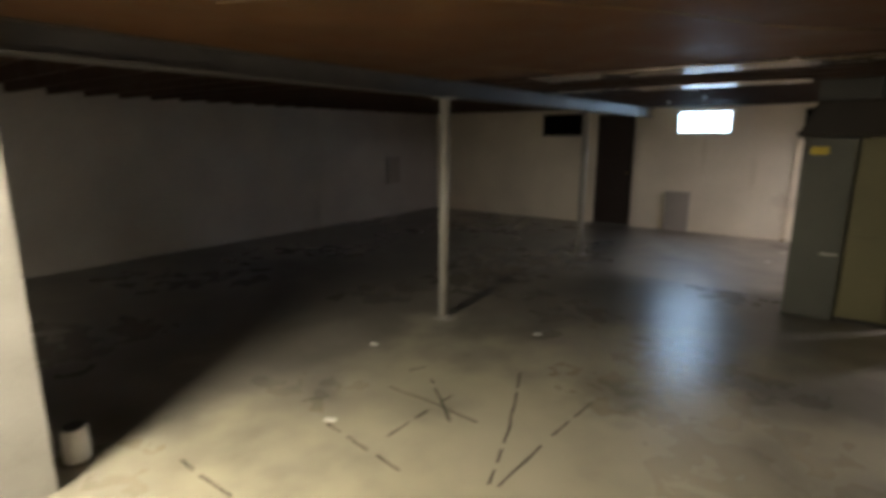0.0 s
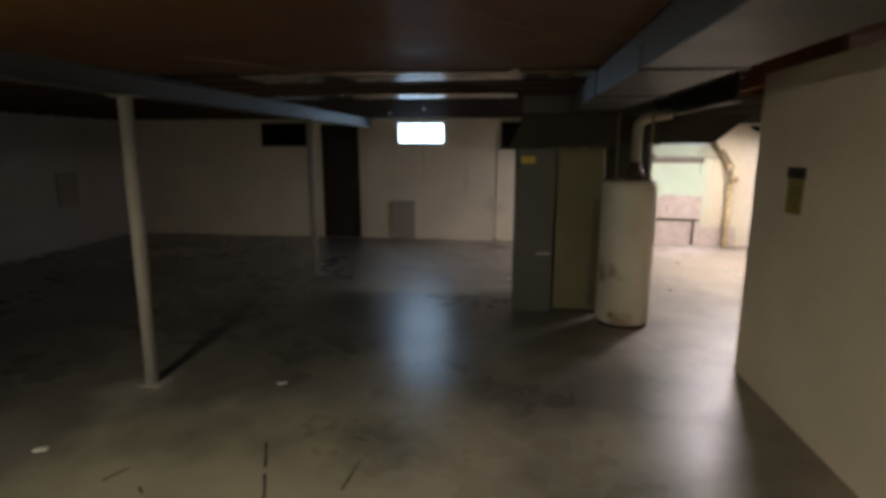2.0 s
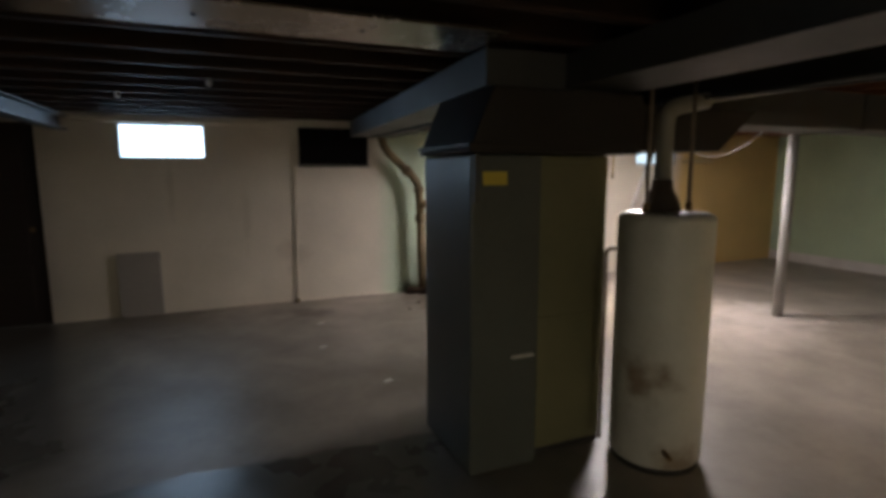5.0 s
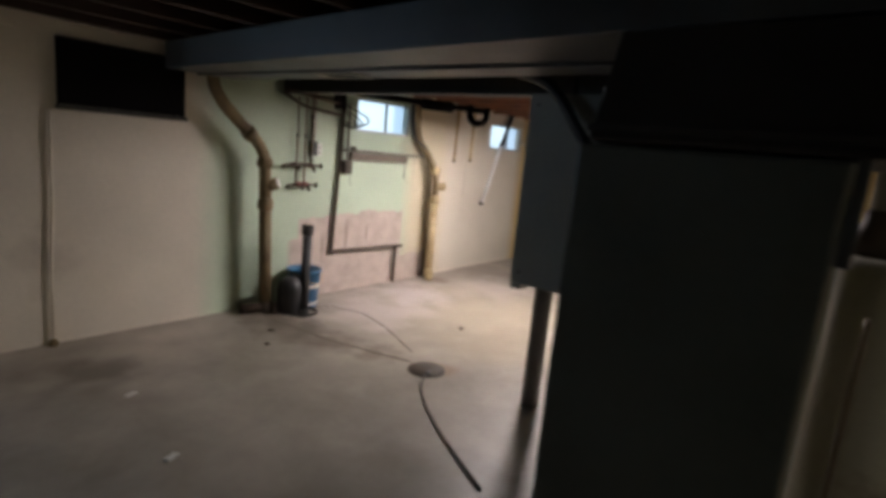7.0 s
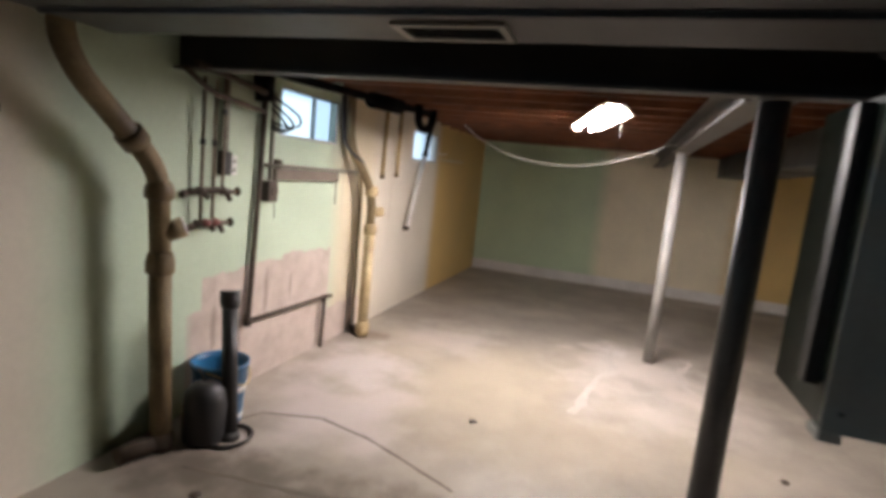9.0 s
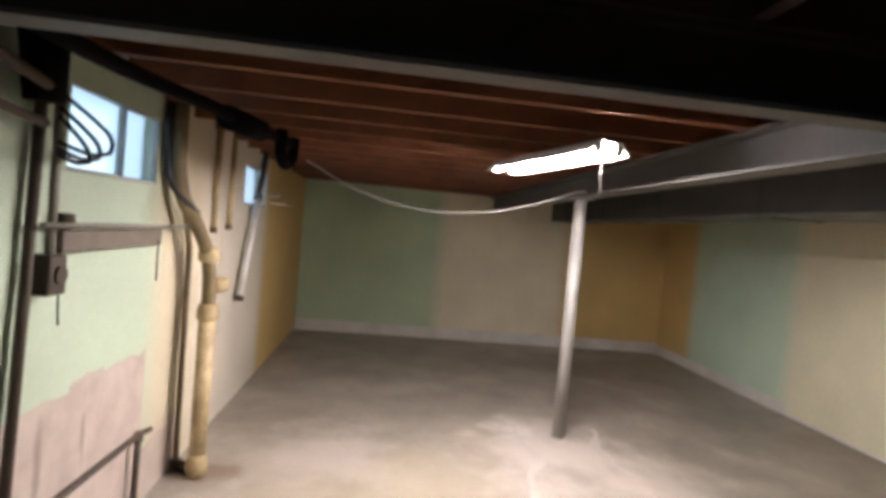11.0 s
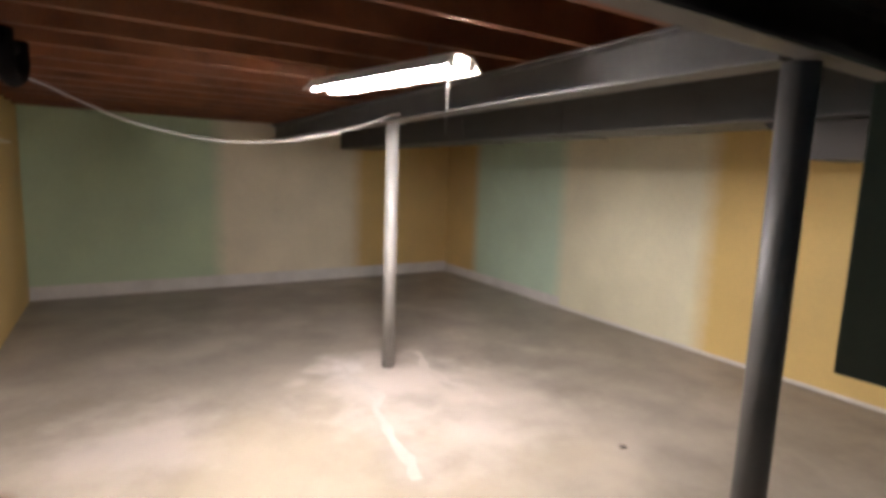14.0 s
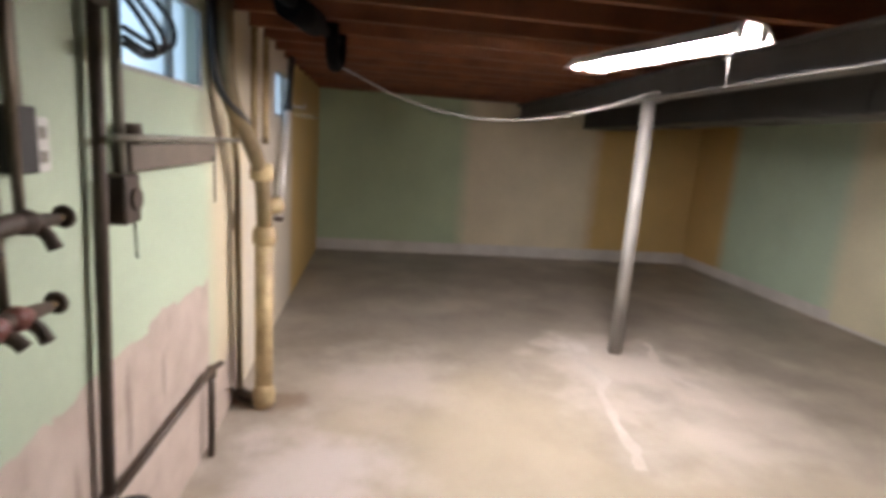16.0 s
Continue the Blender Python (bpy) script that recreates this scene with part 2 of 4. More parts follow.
M_FLOOR = floor_material()
for spot, reach, tint, most, scale in (
        ((4.9, -1.6, 0), 1.6, (0.40, 0.335, 0.235), 0.5, 1.2),      # broad tan patch in the middle of the east floor
        ((6.10, -2.60, 0), 0.75, (0.55, 0.49, 0.44), 0.75, 3.2),    # cement smear at the column
        ((5.55, -3.0, 0), 0.7, (0.48, 0.42, 0.365), 0.5, 2.6),
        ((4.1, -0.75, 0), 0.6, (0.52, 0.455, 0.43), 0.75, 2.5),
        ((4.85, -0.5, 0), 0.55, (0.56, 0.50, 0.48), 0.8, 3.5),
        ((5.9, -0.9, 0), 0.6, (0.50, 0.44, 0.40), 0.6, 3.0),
        ((6.9, -1.6, 0), 0.7, (0.22, 0.195, 0.17), 0.3, 2.2),
        ((4.3, -2.0, 0), 0.5, (0.24, 0.195, 0.14), 0.4, 3.0),
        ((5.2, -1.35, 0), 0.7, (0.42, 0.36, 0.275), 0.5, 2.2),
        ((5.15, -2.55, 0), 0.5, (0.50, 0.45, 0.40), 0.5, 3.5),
        ((6.55, -2.35, 0), 0.25, (0.62, 0.57, 0.53), 0.8, 5.0),
        ((7.6, -3.2, 0), 0.9, (0.21, 0.19, 0.165), 0.35, 1.8),
        ((5.6, -0.28, 0), 0.17, (0.17, 0.11, 0.07), 0.7, 6.0),      # rust at the stack foot
        ((1.74, -0.62, 0), 0.34, (0.10, 0.082, 0.065), 0.75, 4.0),  # dark stain below the wall's crack line
        ((3.18, -0.40, 0), 0.34, (0.11, 0.085, 0.065), 0.85, 5.0),
        ((3.24, -0.75, 0), 0.30, (0.12, 0.095, 0.07), 0.85, 5.0),
        ((3.29, -1.12, 0), 0.26, (0.13, 0.10, 0.075), 0.8, 5.0),
        ((3.39, -1.50, 0), 0.20, (0.14, 0.105, 0.08), 0.75, 6.0),
        ((3.56, -2.02, 0), 0.14, (0.20, 0.13, 0.08), 0.7, 7.0),      # rust at the drain
        ((2.3, -2.9, 0), 0.5, (0.13, 0.105, 0.08), 0.5, 3.0),
        ((-1.0, -0.7, 0), 0.8, (0.07, 0.062, 0.052), 0.8, 2.5),     # dark patch before the door
        ((0.2, -0.35, 0), 0.9, (0.10, 0.085, 0.07), 0.6, 2.5),
        ((1.2, -8.6, 0), 1.9, (0.42, 0.385, 0.28), 0.9, 1.3),      # bare yellowish concrete near the stairs, with the lamp's pool of light in its colour
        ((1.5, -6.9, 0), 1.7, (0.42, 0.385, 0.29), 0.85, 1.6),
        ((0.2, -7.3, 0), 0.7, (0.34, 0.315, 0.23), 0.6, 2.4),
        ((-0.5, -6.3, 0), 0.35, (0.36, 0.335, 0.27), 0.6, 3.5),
        ((1.35, -6.75, 0), 0.35, (0.09, 0.082, 0.066), 0.6, 4.0)):
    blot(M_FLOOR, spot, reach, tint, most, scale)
CREAM, YELLOW, GREEN, PALE_GREEN, OCHRE = (0.70, 0.635, 0.53), (0.68, 0.60, 0.43), (0.49, 0.60, 0.40), (0.51, 0.61, 0.46), (0.66, 0.46, 0.18)
TAN = (0.78, 0.69, 0.51)
M_CREAM = material("cream_wall_paint", (0.58, 0.52, 0.42), (0.72, 0.65, 0.53), (0.55, 0.8), scale=1.4, fine=28, bump=0.2)
M_YELLOW = material("pale_yellow_wall_paint", (0.52, 0.45, 0.27), (0.66, 0.58, 0.38), (0.55, 0.8), scale=1.4, fine=28, bump=0.2)
M_NORTH = peeled(striped("north_wall_paint", "X", -5.4, ((2.82, CREAM), (5.22, PALE_GREEN), (5.86, YELLOW), (7.66, CREAM), (10.2, OCHRE))), ((0.41, 0.335, 0.285), (0.55, 0.465, 0.41)))
blot(M_NORTH, (5.45, 0.0, 0.2), 0.3, (0.40, 0.33, 0.28), 0.5, 4.0)
# shadow by the western stack, put into the wall colour
blot(M_NORTH, (3.2, 0.0, 0.35), 0.25, (0.30, 0.36, 0.26), 0.5, 4.0)
blot(M_NORTH, (5.2, 0.0, 1.55), 0.2, (0.30, 0.26, 0.18), 0.5, 6.0)
blot(M_NORTH, (1.72, 0.0, 0.6), 0.22, (0.40, 0.35, 0.29), 0.5, 5.0)
for x, z, w in ((3.83, 0.48, 0.03), (4.02, 0.5, 0.02), (4.33, 0.62, 0.025), (4.62, 0.6, 0.02)):      # drips on the bare patch
    blot(M_NORTH, (x, 0.0, z), w, (0.20, 0.15, 0.115), 0.6, 8.0, (1, 1, 0.12))
for x, z, w in ((2.95, 1.3, 0.03), (1.2, 1.0, 0.05), (0.45, 1.35, 0.04), (6.3, 1.2, 0.04), (5.3, 1.35, 0.03)):   # faint runs below the windows
    blot(M_NORTH, (x, 0.0, z), w, (0.42, 0.37, 0.29), 0.35, 6.0, (1, 1, 0.1))
M_EAST = striped("east_wall_paint", "Y", -5.7, ((-3.85, OCHRE), (-1.97, TAN), (0.2, GREEN)))
M_STRIPED = striped("partition_wall_paint", "X", 3.6, ((5.49, (0.68, 0.49, 0.18)), (7.35, (0.78, 0.73, 0.53)), (9.12, (0.55, 0.69, 0.53)), (10.2, OCHRE)))
M_BAND = material("whitewashed_wall_foot", (0.52, 0.49, 0.46), (0.74, 0.71, 0.67), (0.6, 0.85), scale=2.5, fine=30, bump=0.3)
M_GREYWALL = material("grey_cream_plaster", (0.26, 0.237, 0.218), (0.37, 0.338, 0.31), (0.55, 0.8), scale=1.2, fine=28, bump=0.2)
# western wood: darker than the eastern copy, the bay's shade is in its colour
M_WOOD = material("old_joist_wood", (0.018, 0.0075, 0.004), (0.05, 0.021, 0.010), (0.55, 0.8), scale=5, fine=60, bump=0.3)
# boards darker still, for the shade in the recesses between joists
M_DECK = material("shaded_floor_boards", (0.007, 0.0035, 0.002), (0.018, 0.008, 0.004), (0.6, 0.85), scale=5, fine=60, bump=0.3, spec=0.2)
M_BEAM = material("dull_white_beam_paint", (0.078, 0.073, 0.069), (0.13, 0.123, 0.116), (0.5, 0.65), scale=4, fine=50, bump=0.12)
# copy of the beam paint with the dimness of the west bay put into it
M_BEAM_SHADED = material("shaded_beam_paint", (0.042, 0.039, 0.038), (0.076, 0.071, 0.069), (0.5, 0.65), scale=4, fine=50, bump=0.12)
M_WOOD_EAST = material("reddish_joist_wood", (0.098, 0.034, 0.013), (0.225, 0.085, 0.033), (0.55, 0.75), scale=5, fine=60, bump=0.25)
M_AMBER = material("brown_ceiling_board", (0.052, 0.021, 0.004), (0.10, 0.042, 0.008), (0.5, 0.7), scale=2.5, fine=40, bump=0.1)
# dark brown branch duct metal; on the plenum it stands in for shade
M_DARKTIN = material("dark_and_shaded_sheet_metal", (0.018, 0.014, 0.011), (0.034, 0.028, 0.023), (0.5, 0.65), scale=3, fine=40, bump=0.05, spec=0.3)
M_STEEL_WHITE = material("white_painted_steel", (0.235, 0.224, 0.206), (0.33, 0.315, 0.292), (0.4, 0.6), scale=4, fine=50, bump=0.1)
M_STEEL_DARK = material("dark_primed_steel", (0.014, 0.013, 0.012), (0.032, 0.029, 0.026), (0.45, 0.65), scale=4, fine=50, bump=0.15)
# white column steel with the shade beside the panel put into its colour
M_STEEL_SHADED = material("shaded_white_steel", (0.045, 0.043, 0.041), (0.085, 0.08, 0.075), (0.45, 0.6), scale=4, fine=50, bump=0.1)
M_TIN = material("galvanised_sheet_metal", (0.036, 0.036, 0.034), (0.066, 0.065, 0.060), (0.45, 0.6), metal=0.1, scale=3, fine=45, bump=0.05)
M_PAN = material("dull_tin_sheet", (0.16, 0.125, 0.10), (0.26, 0.21, 0.175), (0.2, 0.3), metal=0.8, scale=5, fine=45, bump=0.06)
M_GREYTIN = material("old_flue_metal", (0.20, 0.19, 0.155), (0.32, 0.30, 0.25), (0.4, 0.6), metal=0.2, scale=5, fine=45, bump=0.08)
M_BLUEGREY = material("blue_grey_enamel", (0.06, 0.066, 0.058), (0.09, 0.097, 0.085), (0.4, 0.55), scale=2, fine=40, bump=0.05)
M_OLIVE = material("olive_enamel", (0.13, 0.122, 0.062), (0.185, 0.172, 0.09), (0.4, 0.6), scale=2, fine=40, bump=0.05)
# panel cover light, sides dark: the fall of light is put into both colours
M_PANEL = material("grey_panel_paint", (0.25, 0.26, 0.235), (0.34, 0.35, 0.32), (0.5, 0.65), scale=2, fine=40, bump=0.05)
M_PANELSIDE = material("shaded_green_enamel", (0.016, 0.022, 0.014), (0.03, 0.04, 0.026), (0.5, 0.65), scale=2, fine=40, bump=0.05, spec=0.3)
M_HEATER = material("white_heater_enamel", (0.52, 0.50, 0.44), (0.66, 0.64, 0.57), (0.35, 0.5), scale=3, fine=40, bump=0.04)
blot(M_HEATER, (2.88, -4.45, 0.5), 0.16, (0.20, 0.12, 0.06), 0.8, 9.0)
blot(M_HEATER, (3.0, -4.58, 0.06), 0.14, (0.22, 0.14, 0.07), 0.7, 9.0)
M_DARKWOOD = material("dark_brown_stained_wood", (0.010, 0.005, 0.004), (0.025, 0.012, 0.009), (0.5, 0.7), scale=6, fine=60, bump=0.2, streak=0.15)
M_BLACK = material("black_rubber", (0.010, 0.010, 0.011), (0.022, 0.021, 0.021), (0.4, 0.6), scale=6, fine=50, bump=0.1)
M_BLACKBOARD = material("black_painted_board", (0.003, 0.0025, 0.003), (0.007, 0.006, 0.006), (0.7, 0.85), scale=4, fine=50, bump=0.1, spec=0.06)
M_IRON_CREAM = material("cream_painted_cast_iron", (0.22, 0.15, 0.07), (0.60, 0.48, 0.27), (0.45, 0.65), scale=7, fine=60, bump=0.3)
# brown iron, darkened further to carry the shade on the western stack
M_IRON_OLD = material("brown_and_shaded_iron", (0.085, 0.055, 0.025), (0.26, 0.195, 0.10), (0.5, 0.7), scale=5, fine=60, bump=0.35)
M_IRON_DARK = material("rusty_brown_iron", (0.032, 0.022, 0.015), (0.085, 0.058, 0.039), (0.5, 0.75), scale=9, fine=70, bump=0.35)
M_COPPER = material("dull_grey_copper", (0.16, 0.13, 0.10), (0.27, 0.22, 0.17), (0.35, 0.55), metal=0.5, scale=9, fine=70, bump=0.1)
M_BRASS = material("tarnished_brass", (0.16, 0.10, 0.05), (0.28, 0.19, 0.10), (0.35, 0.55), metal=0.7, scale=12, fine=70, bump=0.15)
M_RED = material("red_valve_paint", (0.12, 0.035, 0.025), (0.20, 0.06, 0.045), (0.4, 0.6), scale=12, fine=70, bump=0.1)
M_BLUE = material("blue_plastic", (0.012, 0.09, 0.20), (0.02, 0.14, 0.29), (0.3, 0.45), scale=4, fine=50, bump=0.03)
M_WHITE = material("white_plastic", (0.62, 0.61, 0.58), (0.74, 0.73, 0.70), (0.35, 0.5), scale=5, fine=50, bump=0.03)
M_OLDTAG = material("faded_tag_paper", (0.17, 0.14, 0.035), (0.27, 0.225, 0.06), (0.5, 0.7), scale=8, fine=50, bump=0.03)
M_HATCH = material("pale_hatch_paint", (0.19, 0.172, 0.158), (0.26, 0.236, 0.215), (0.5, 0.7), scale=4, fine=50, bump=0.05)
M_YTAG = material("yellow_tag_paper", (0.50, 0.38, 0.04), (0.62, 0.48, 0.07), (0.5, 0.7), scale=5, fine=50, bump=0.03)
M_FRAME = material("painted_window_frame", (0.30, 0.30, 0.28), (0.45, 0.45, 0.42), (0.45, 0.65), scale=6, fine=50, bump=0.1)
M_CHROME = material("bright_tin_pipe", (0.58, 0.56, 0.53), (0.76, 0.74, 0.71), (0.35, 0.5), metal=0.25, scale=6, fine=50, bump=0.03)
M_GAS = material("yellow_gas_line", (0.46, 0.35, 0.15), (0.60, 0.47, 0.22), (0.4, 0.6), scale=8, fine=60, bump=0.1)
M_GRASS = material("grass_ground", (0.05, 0.08, 0.03), (0.10, 0.13, 0.05), (0.8, 0.95), scale=1, fine=20, bump=0.4)
M_CRACK = material("dark_tar_line", (0.018, 0.015, 0.012), (0.05, 0.042, 0.033), (0.6, 0.8), scale=9, fine=60, bump=0.2)
M_PATCH = material("light_cement_patch", (0.42, 0.375, 0.33), (0.58, 0.53, 0.485), (0.55, 0.75), scale=3, fine=30, bump=0.15)
M_TRENCH = material("dirt_filled_groove", (0.10, 0.08, 0.062), (0.20, 0.165, 0.13), (0.6, 0.8), scale=6, fine=50, bump=0.2)
M_BROWNHOSE = material("brown_rubber", (0.05, 0.033, 0.024), (0.09, 0.062, 0.045), (0.45, 0.6), scale=8, fine=60, bump=0.1)
M_TUBE = glow("fluorescent_tube", (1.0, 0.908, 0.905), TUBE_GLOW)
M_BULB = glow("bulb_glass", (1.0, 0.90, 0.70), BULB_GLOW)
M_GLASS = bpy.data.materials.new("window_glass")
M_GLASS.use_nodes = True
gb = M_GLASS.node_tree.nodes["Principled BSDF"]
gb.inputs["Transmission Weight"].default_value, gb.inputs["Roughness"].default_value, gb.inputs["IOR"].default_value = 1.0, 0.40, 1.05


# ---- mesh helpers ----
def box(bm, x0, x1, y0, y1, z0, z1, bevel=0.0, mat=0):
    vs = [bm.verts.new((x, y, z)) for z in (z0, z1) for x, y in ((x0, y0), (x1, y0), (x1, y1), (x0, y1))]
    fs = [bm.faces.new([vs[i] for i in f]) for f in ((3, 2, 1, 0), (4, 5, 6, 7), (0, 1, 5, 4), (1, 2, 6, 5), (2, 3, 7, 6), (3, 0, 4, 7))]
    for f in fs:
        f.material_index = mat
    if bevel:
        edges = list({e for f in fs for e in f.edges})
        bmesh.ops.bevel(bm, geom=edges, offset=bevel, segments=2, affect="EDGES", profile=0.5)
    return bm


def sweep(bm, points, r, seg=12, cap=True):
    """A round tube along a polyline, mitred at its bends. r: one radius, or one for each point."""
    pts = [Vector(p) for p in points]
    rs = r if isinstance(r, (list, tuple)) else [r] * len(pts)
    rings, up = [], None
    for i, p in enumerate(pts):
        a = (p - pts[i - 1]).normalized() if i else None
        b = (pts[i + 1] - p).normalized() if i < len(pts) - 1 else None
        d = ((a or b) + (b or a)).normalized()
        if up is None:
            up = d.orthogonal().normalized()
        up = (up - d * up.dot(d)).normalized()
        side = d.cross(up)
        rings.append([bm.verts.new(p + (up * math.cos(t) + side * math.sin(t)) * rs[i]) for t in (2 * math.pi * j / seg for j in range(seg))])
    for q, w in zip(rings, rings[1:]):
        for j in range(seg):
            f = bm.faces.new((q[j], q[(j + 1) % seg], w[(j + 1) % seg], w[j]))
            f.smooth = True
    if cap:
        bm.faces.new(rings[0][::-1])
        bm.faces.new(rings[-1])
    return bm


def bend(points, radius=0.05, steps=5):
    """The polyline with its corners rounded."""
    pts = [Vector(p) for p in points]
    out = [pts[0]]
    for a, p, b in zip(pts, pts[1:], pts[2:]):
        r = min(radius, (a - p).length * 0.45, (b - p).length * 0.45)
        s, e = p + (a - p).normalized() * r, p + (b - p).normalized() * r
        for i in range(steps + 1):
            t = i / steps
            out.append(s * (1 - t) ** 2 + p * 2 * t * (1 - t) + e * t * t)
    out.append(pts[-1])
    return out


def sag(a, b, drop, n=16):
    a, b = Vector(a), Vector(b)
    return [a.lerp(b, i / n) - Vector((0, 0, drop * 4 * (i / n) * (1 - i / n))) for i in range(n + 1)]


def lathe(bm, profile, at=(0, 0, 0), seg=24):
    rings = [[bm.verts.new((at[0] + r * math.cos(t), at[1] + r * math.sin(t), at[2] + z)) for t in (2 * math.pi * j / seg for j in range(seg))] for r, z in profile]
    for q, w in zip(rings, rings[1:]):
        for j in range(seg):
            f = bm.faces.new((q[j], q[(j + 1) % seg], w[(j + 1) % seg], w[j]))
            f.smooth = True
    bm.faces.new(rings[0][::-1])
    bm.faces.new(rings[-1])
    return bm


def mesh_of(name, bm, mats):
    me = bpy.data.meshes.new(name)
    bmesh.ops.recalc_face_normals(bm, faces=bm.faces)
    bm.to_mesh(me)
    bm.free()
    for m in (mats if isinstance(mats, (list, tuple)) else [mats]):
        me.materials.append(m)
    return me


def part(name, bm, mat, parent=None, label=""):
    ob = new(name, mesh_of(name, bm, mat))
    if parent is not None:
        ob.parent = parent
    if label:
        tagged(ob, label=label)
    return ob


def thing(name, label, category, group="", kind="", at=(0, 0, 0)):
    ob = new(name)
    ob.location = at
    return tagged(ob, label, category, group, kind)


def structure(name, bm, mat, label, category):
    return tagged(part(name, bm, mat), label, category, kind="structure")


def B():
    return bmesh.new()


def panel_wall(us, zs, solid, paint, place, thick):
    """A wall on a grid of cells. place(u, z, d) gives the point at depth d; solid(i, j) tells which cells are wall."""
    bm = B()
    seen = {}

    def v(u, z, d):
        key = (round(u, 4), round(z, 4), d)
        if key not in seen:
            seen[key] = bm.verts.new(place(u, z, d))
        return seen[key]
    nu, nz = len(us) - 1, len(zs) - 1
    ok = lambda i, j: 0 <= i < nu and 0 <= j < nz and solid(0.5 * (us[i] + us[i + 1]), 0.5 * (zs[j] + zs[j + 1]))
    for i in range(nu):
        for j in range(nz):
            if not ok(i, j):
                continue
            a, b, c, d = us[i], us[i + 1], zs[j], zs[j + 1]
            mi = paint(0.5 * (a + b), 0.5 * (c + d))
            faces = [[(a, c, 0), (b, c, 0), (b, d, 0), (a, d, 0)], [(a, c, thick), (a, d, thick), (b, d, thick), (b, c, thick)]]
            if not ok(i - 1, j): faces.append([(a, c, 0), (a, d, 0), (a, d, thick), (a, c, thick)])
            if not ok(i + 1, j): faces.append([(b, c, 0), (b, c, thick), (b, d, thick), (b, d, 0)])
            if not ok(i, j - 1): faces.append([(a, c, 0), (a, c, thick), (b, c, thick), (b, c, 0)])
            if not ok(i, j + 1): faces.append([(a, d, 0), (b, d, 0), (b, d, thick), (a, d, thick)])
            for f in faces:
                bm.faces.new([v(*p) for p in f]).material_index = mi
    return bm


# ---- plan ----
WEST, EAST, SOUTH = -5.2, 9.95, -13.2
PX, PY = 3.69, -5.40                 # corner of the closed-off room
JOIST, DECK = 2.11, 2.30             # underside of joists, underside of floor boards above
WINDOWS = [(0.0, 0.81, 1.69, 2.04, True), (4.39, 5.16, 1.67, 2.00, True), (6.81, 7.60, 1.64, 1.97, True),
           (-2.50, -1.66, 1.67, 2.05, False), (1.82, 2.61, 1.63, 2.05, False)]
DOOR = (-1.41, -0.72, 2.03)

# floor
bm = B()
box(bm, WEST, EAST, SOUTH, 0.0, -0.12, 0.0)
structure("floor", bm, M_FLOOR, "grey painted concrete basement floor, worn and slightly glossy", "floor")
bm = B()
box(bm, -200, 200, 0.26, 300, 1.2, 1.5)
structure("ground", bm, M_GRASS, "grass outside above the basement wall", "ground")

# north wall
us = sorted({WEST - 0.2, EAST + 0.2, DOOR[0], DOOR[1], *[w[0] for w in WINDOWS], *[w[1] for w in WINDOWS]})
zs = sorted({0.0, DOOR[2], DECK + 0.1, *[w[2] for w in WINDOWS], *[w[3] for w in WINDOWS]})


def north_solid(u, z):
    if DOOR[0] < u < DOOR[1] and z < DOOR[2]:
        return False
    return not any(a < u < b and c < z < d for a, b, c, d, _ in WINDOWS)


structure("wall_north", panel_wall(us, zs, north_solid, lambda u, z: 0, lambda u, z, d: (u, d, z), 0.25),
          [M_NORTH], "painted basement wall in cream, pale green and ochre with peeled patch", "wall")

# east wall, striped
structure("wall_east", panel_wall([PY - 0.2, 0.0], [0.0, 0.16, DECK + 0.1], lambda u, z: True, lambda u, z: 1 if z < 0.16 else 0,
          lambda u, z, d: (EAST + d, u, z), 0.2), [M_EAST, M_BAND], "wall painted in green, cream and ochre above white foot band", "wall")

# partition: north face striped, west face plain
structure("wall_partition_north", panel_wall([PX + 0.12, 7.3, EAST], [0.0, 0.03, 0.13, JOIST], lambda u, z: True,
          lambda u, z: 1 if (u > 7.3 or z < 0.03) and z < 0.13 else 0, lambda u, z, d: (u, PY - d, z), 0.12),
          [M_STRIPED, M_BAND], "partition wall striped in ochre, green and cream", "wall")
structure("wall_partition_west", panel_wall([SOUTH, PY], [0.0, JOIST], lambda u, z: True, lambda u, z: 0, lambda u, z, d: (PX + d, u, z), 0.12),
          [M_CREAM], "plain cream plastered partition wall", "wall")
# the wall's dim light is put into its darker grey colour
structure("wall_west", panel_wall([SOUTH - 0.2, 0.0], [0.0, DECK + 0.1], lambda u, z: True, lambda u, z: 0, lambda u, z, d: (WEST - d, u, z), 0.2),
          [M_GREYWALL], "long cream basement wall, dim light put into its colour", "wall")
structure("wall_south", panel_wall([WEST, EAST], [0.0, DECK + 0.1], lambda u, z: True, lambda u, z: 0, lambda u, z, d: (u, SOUTH - d, z), 0.2),
          [M_CREAM], "plain cream basement wall", "wall")
# only the north end shows; the unseen length behind blocks the stair light
structure("wall_stair", panel_wall([-10.2, -9.22], [0.0, JOIST], lambda u, z: True, lambda u, z: 0, lambda u, z, d: (-0.44 - d, u, z), 0.12),
          [M_STEEL_WHITE], "white painted end of the stair wall", "wall")

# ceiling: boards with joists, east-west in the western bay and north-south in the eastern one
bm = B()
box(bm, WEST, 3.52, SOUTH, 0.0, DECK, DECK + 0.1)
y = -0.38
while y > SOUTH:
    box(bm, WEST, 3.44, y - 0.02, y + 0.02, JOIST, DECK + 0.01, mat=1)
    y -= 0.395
structure("ceiling_west", bm, [M_DECK, M_WOOD], "bare wooden joists and floor boards overhead, coloured for shade", "ceiling")
bm = B()
box(bm, 3.52, EAST, SOUTH, 0.0, DECK, DECK + 0.1)
x = 3.99
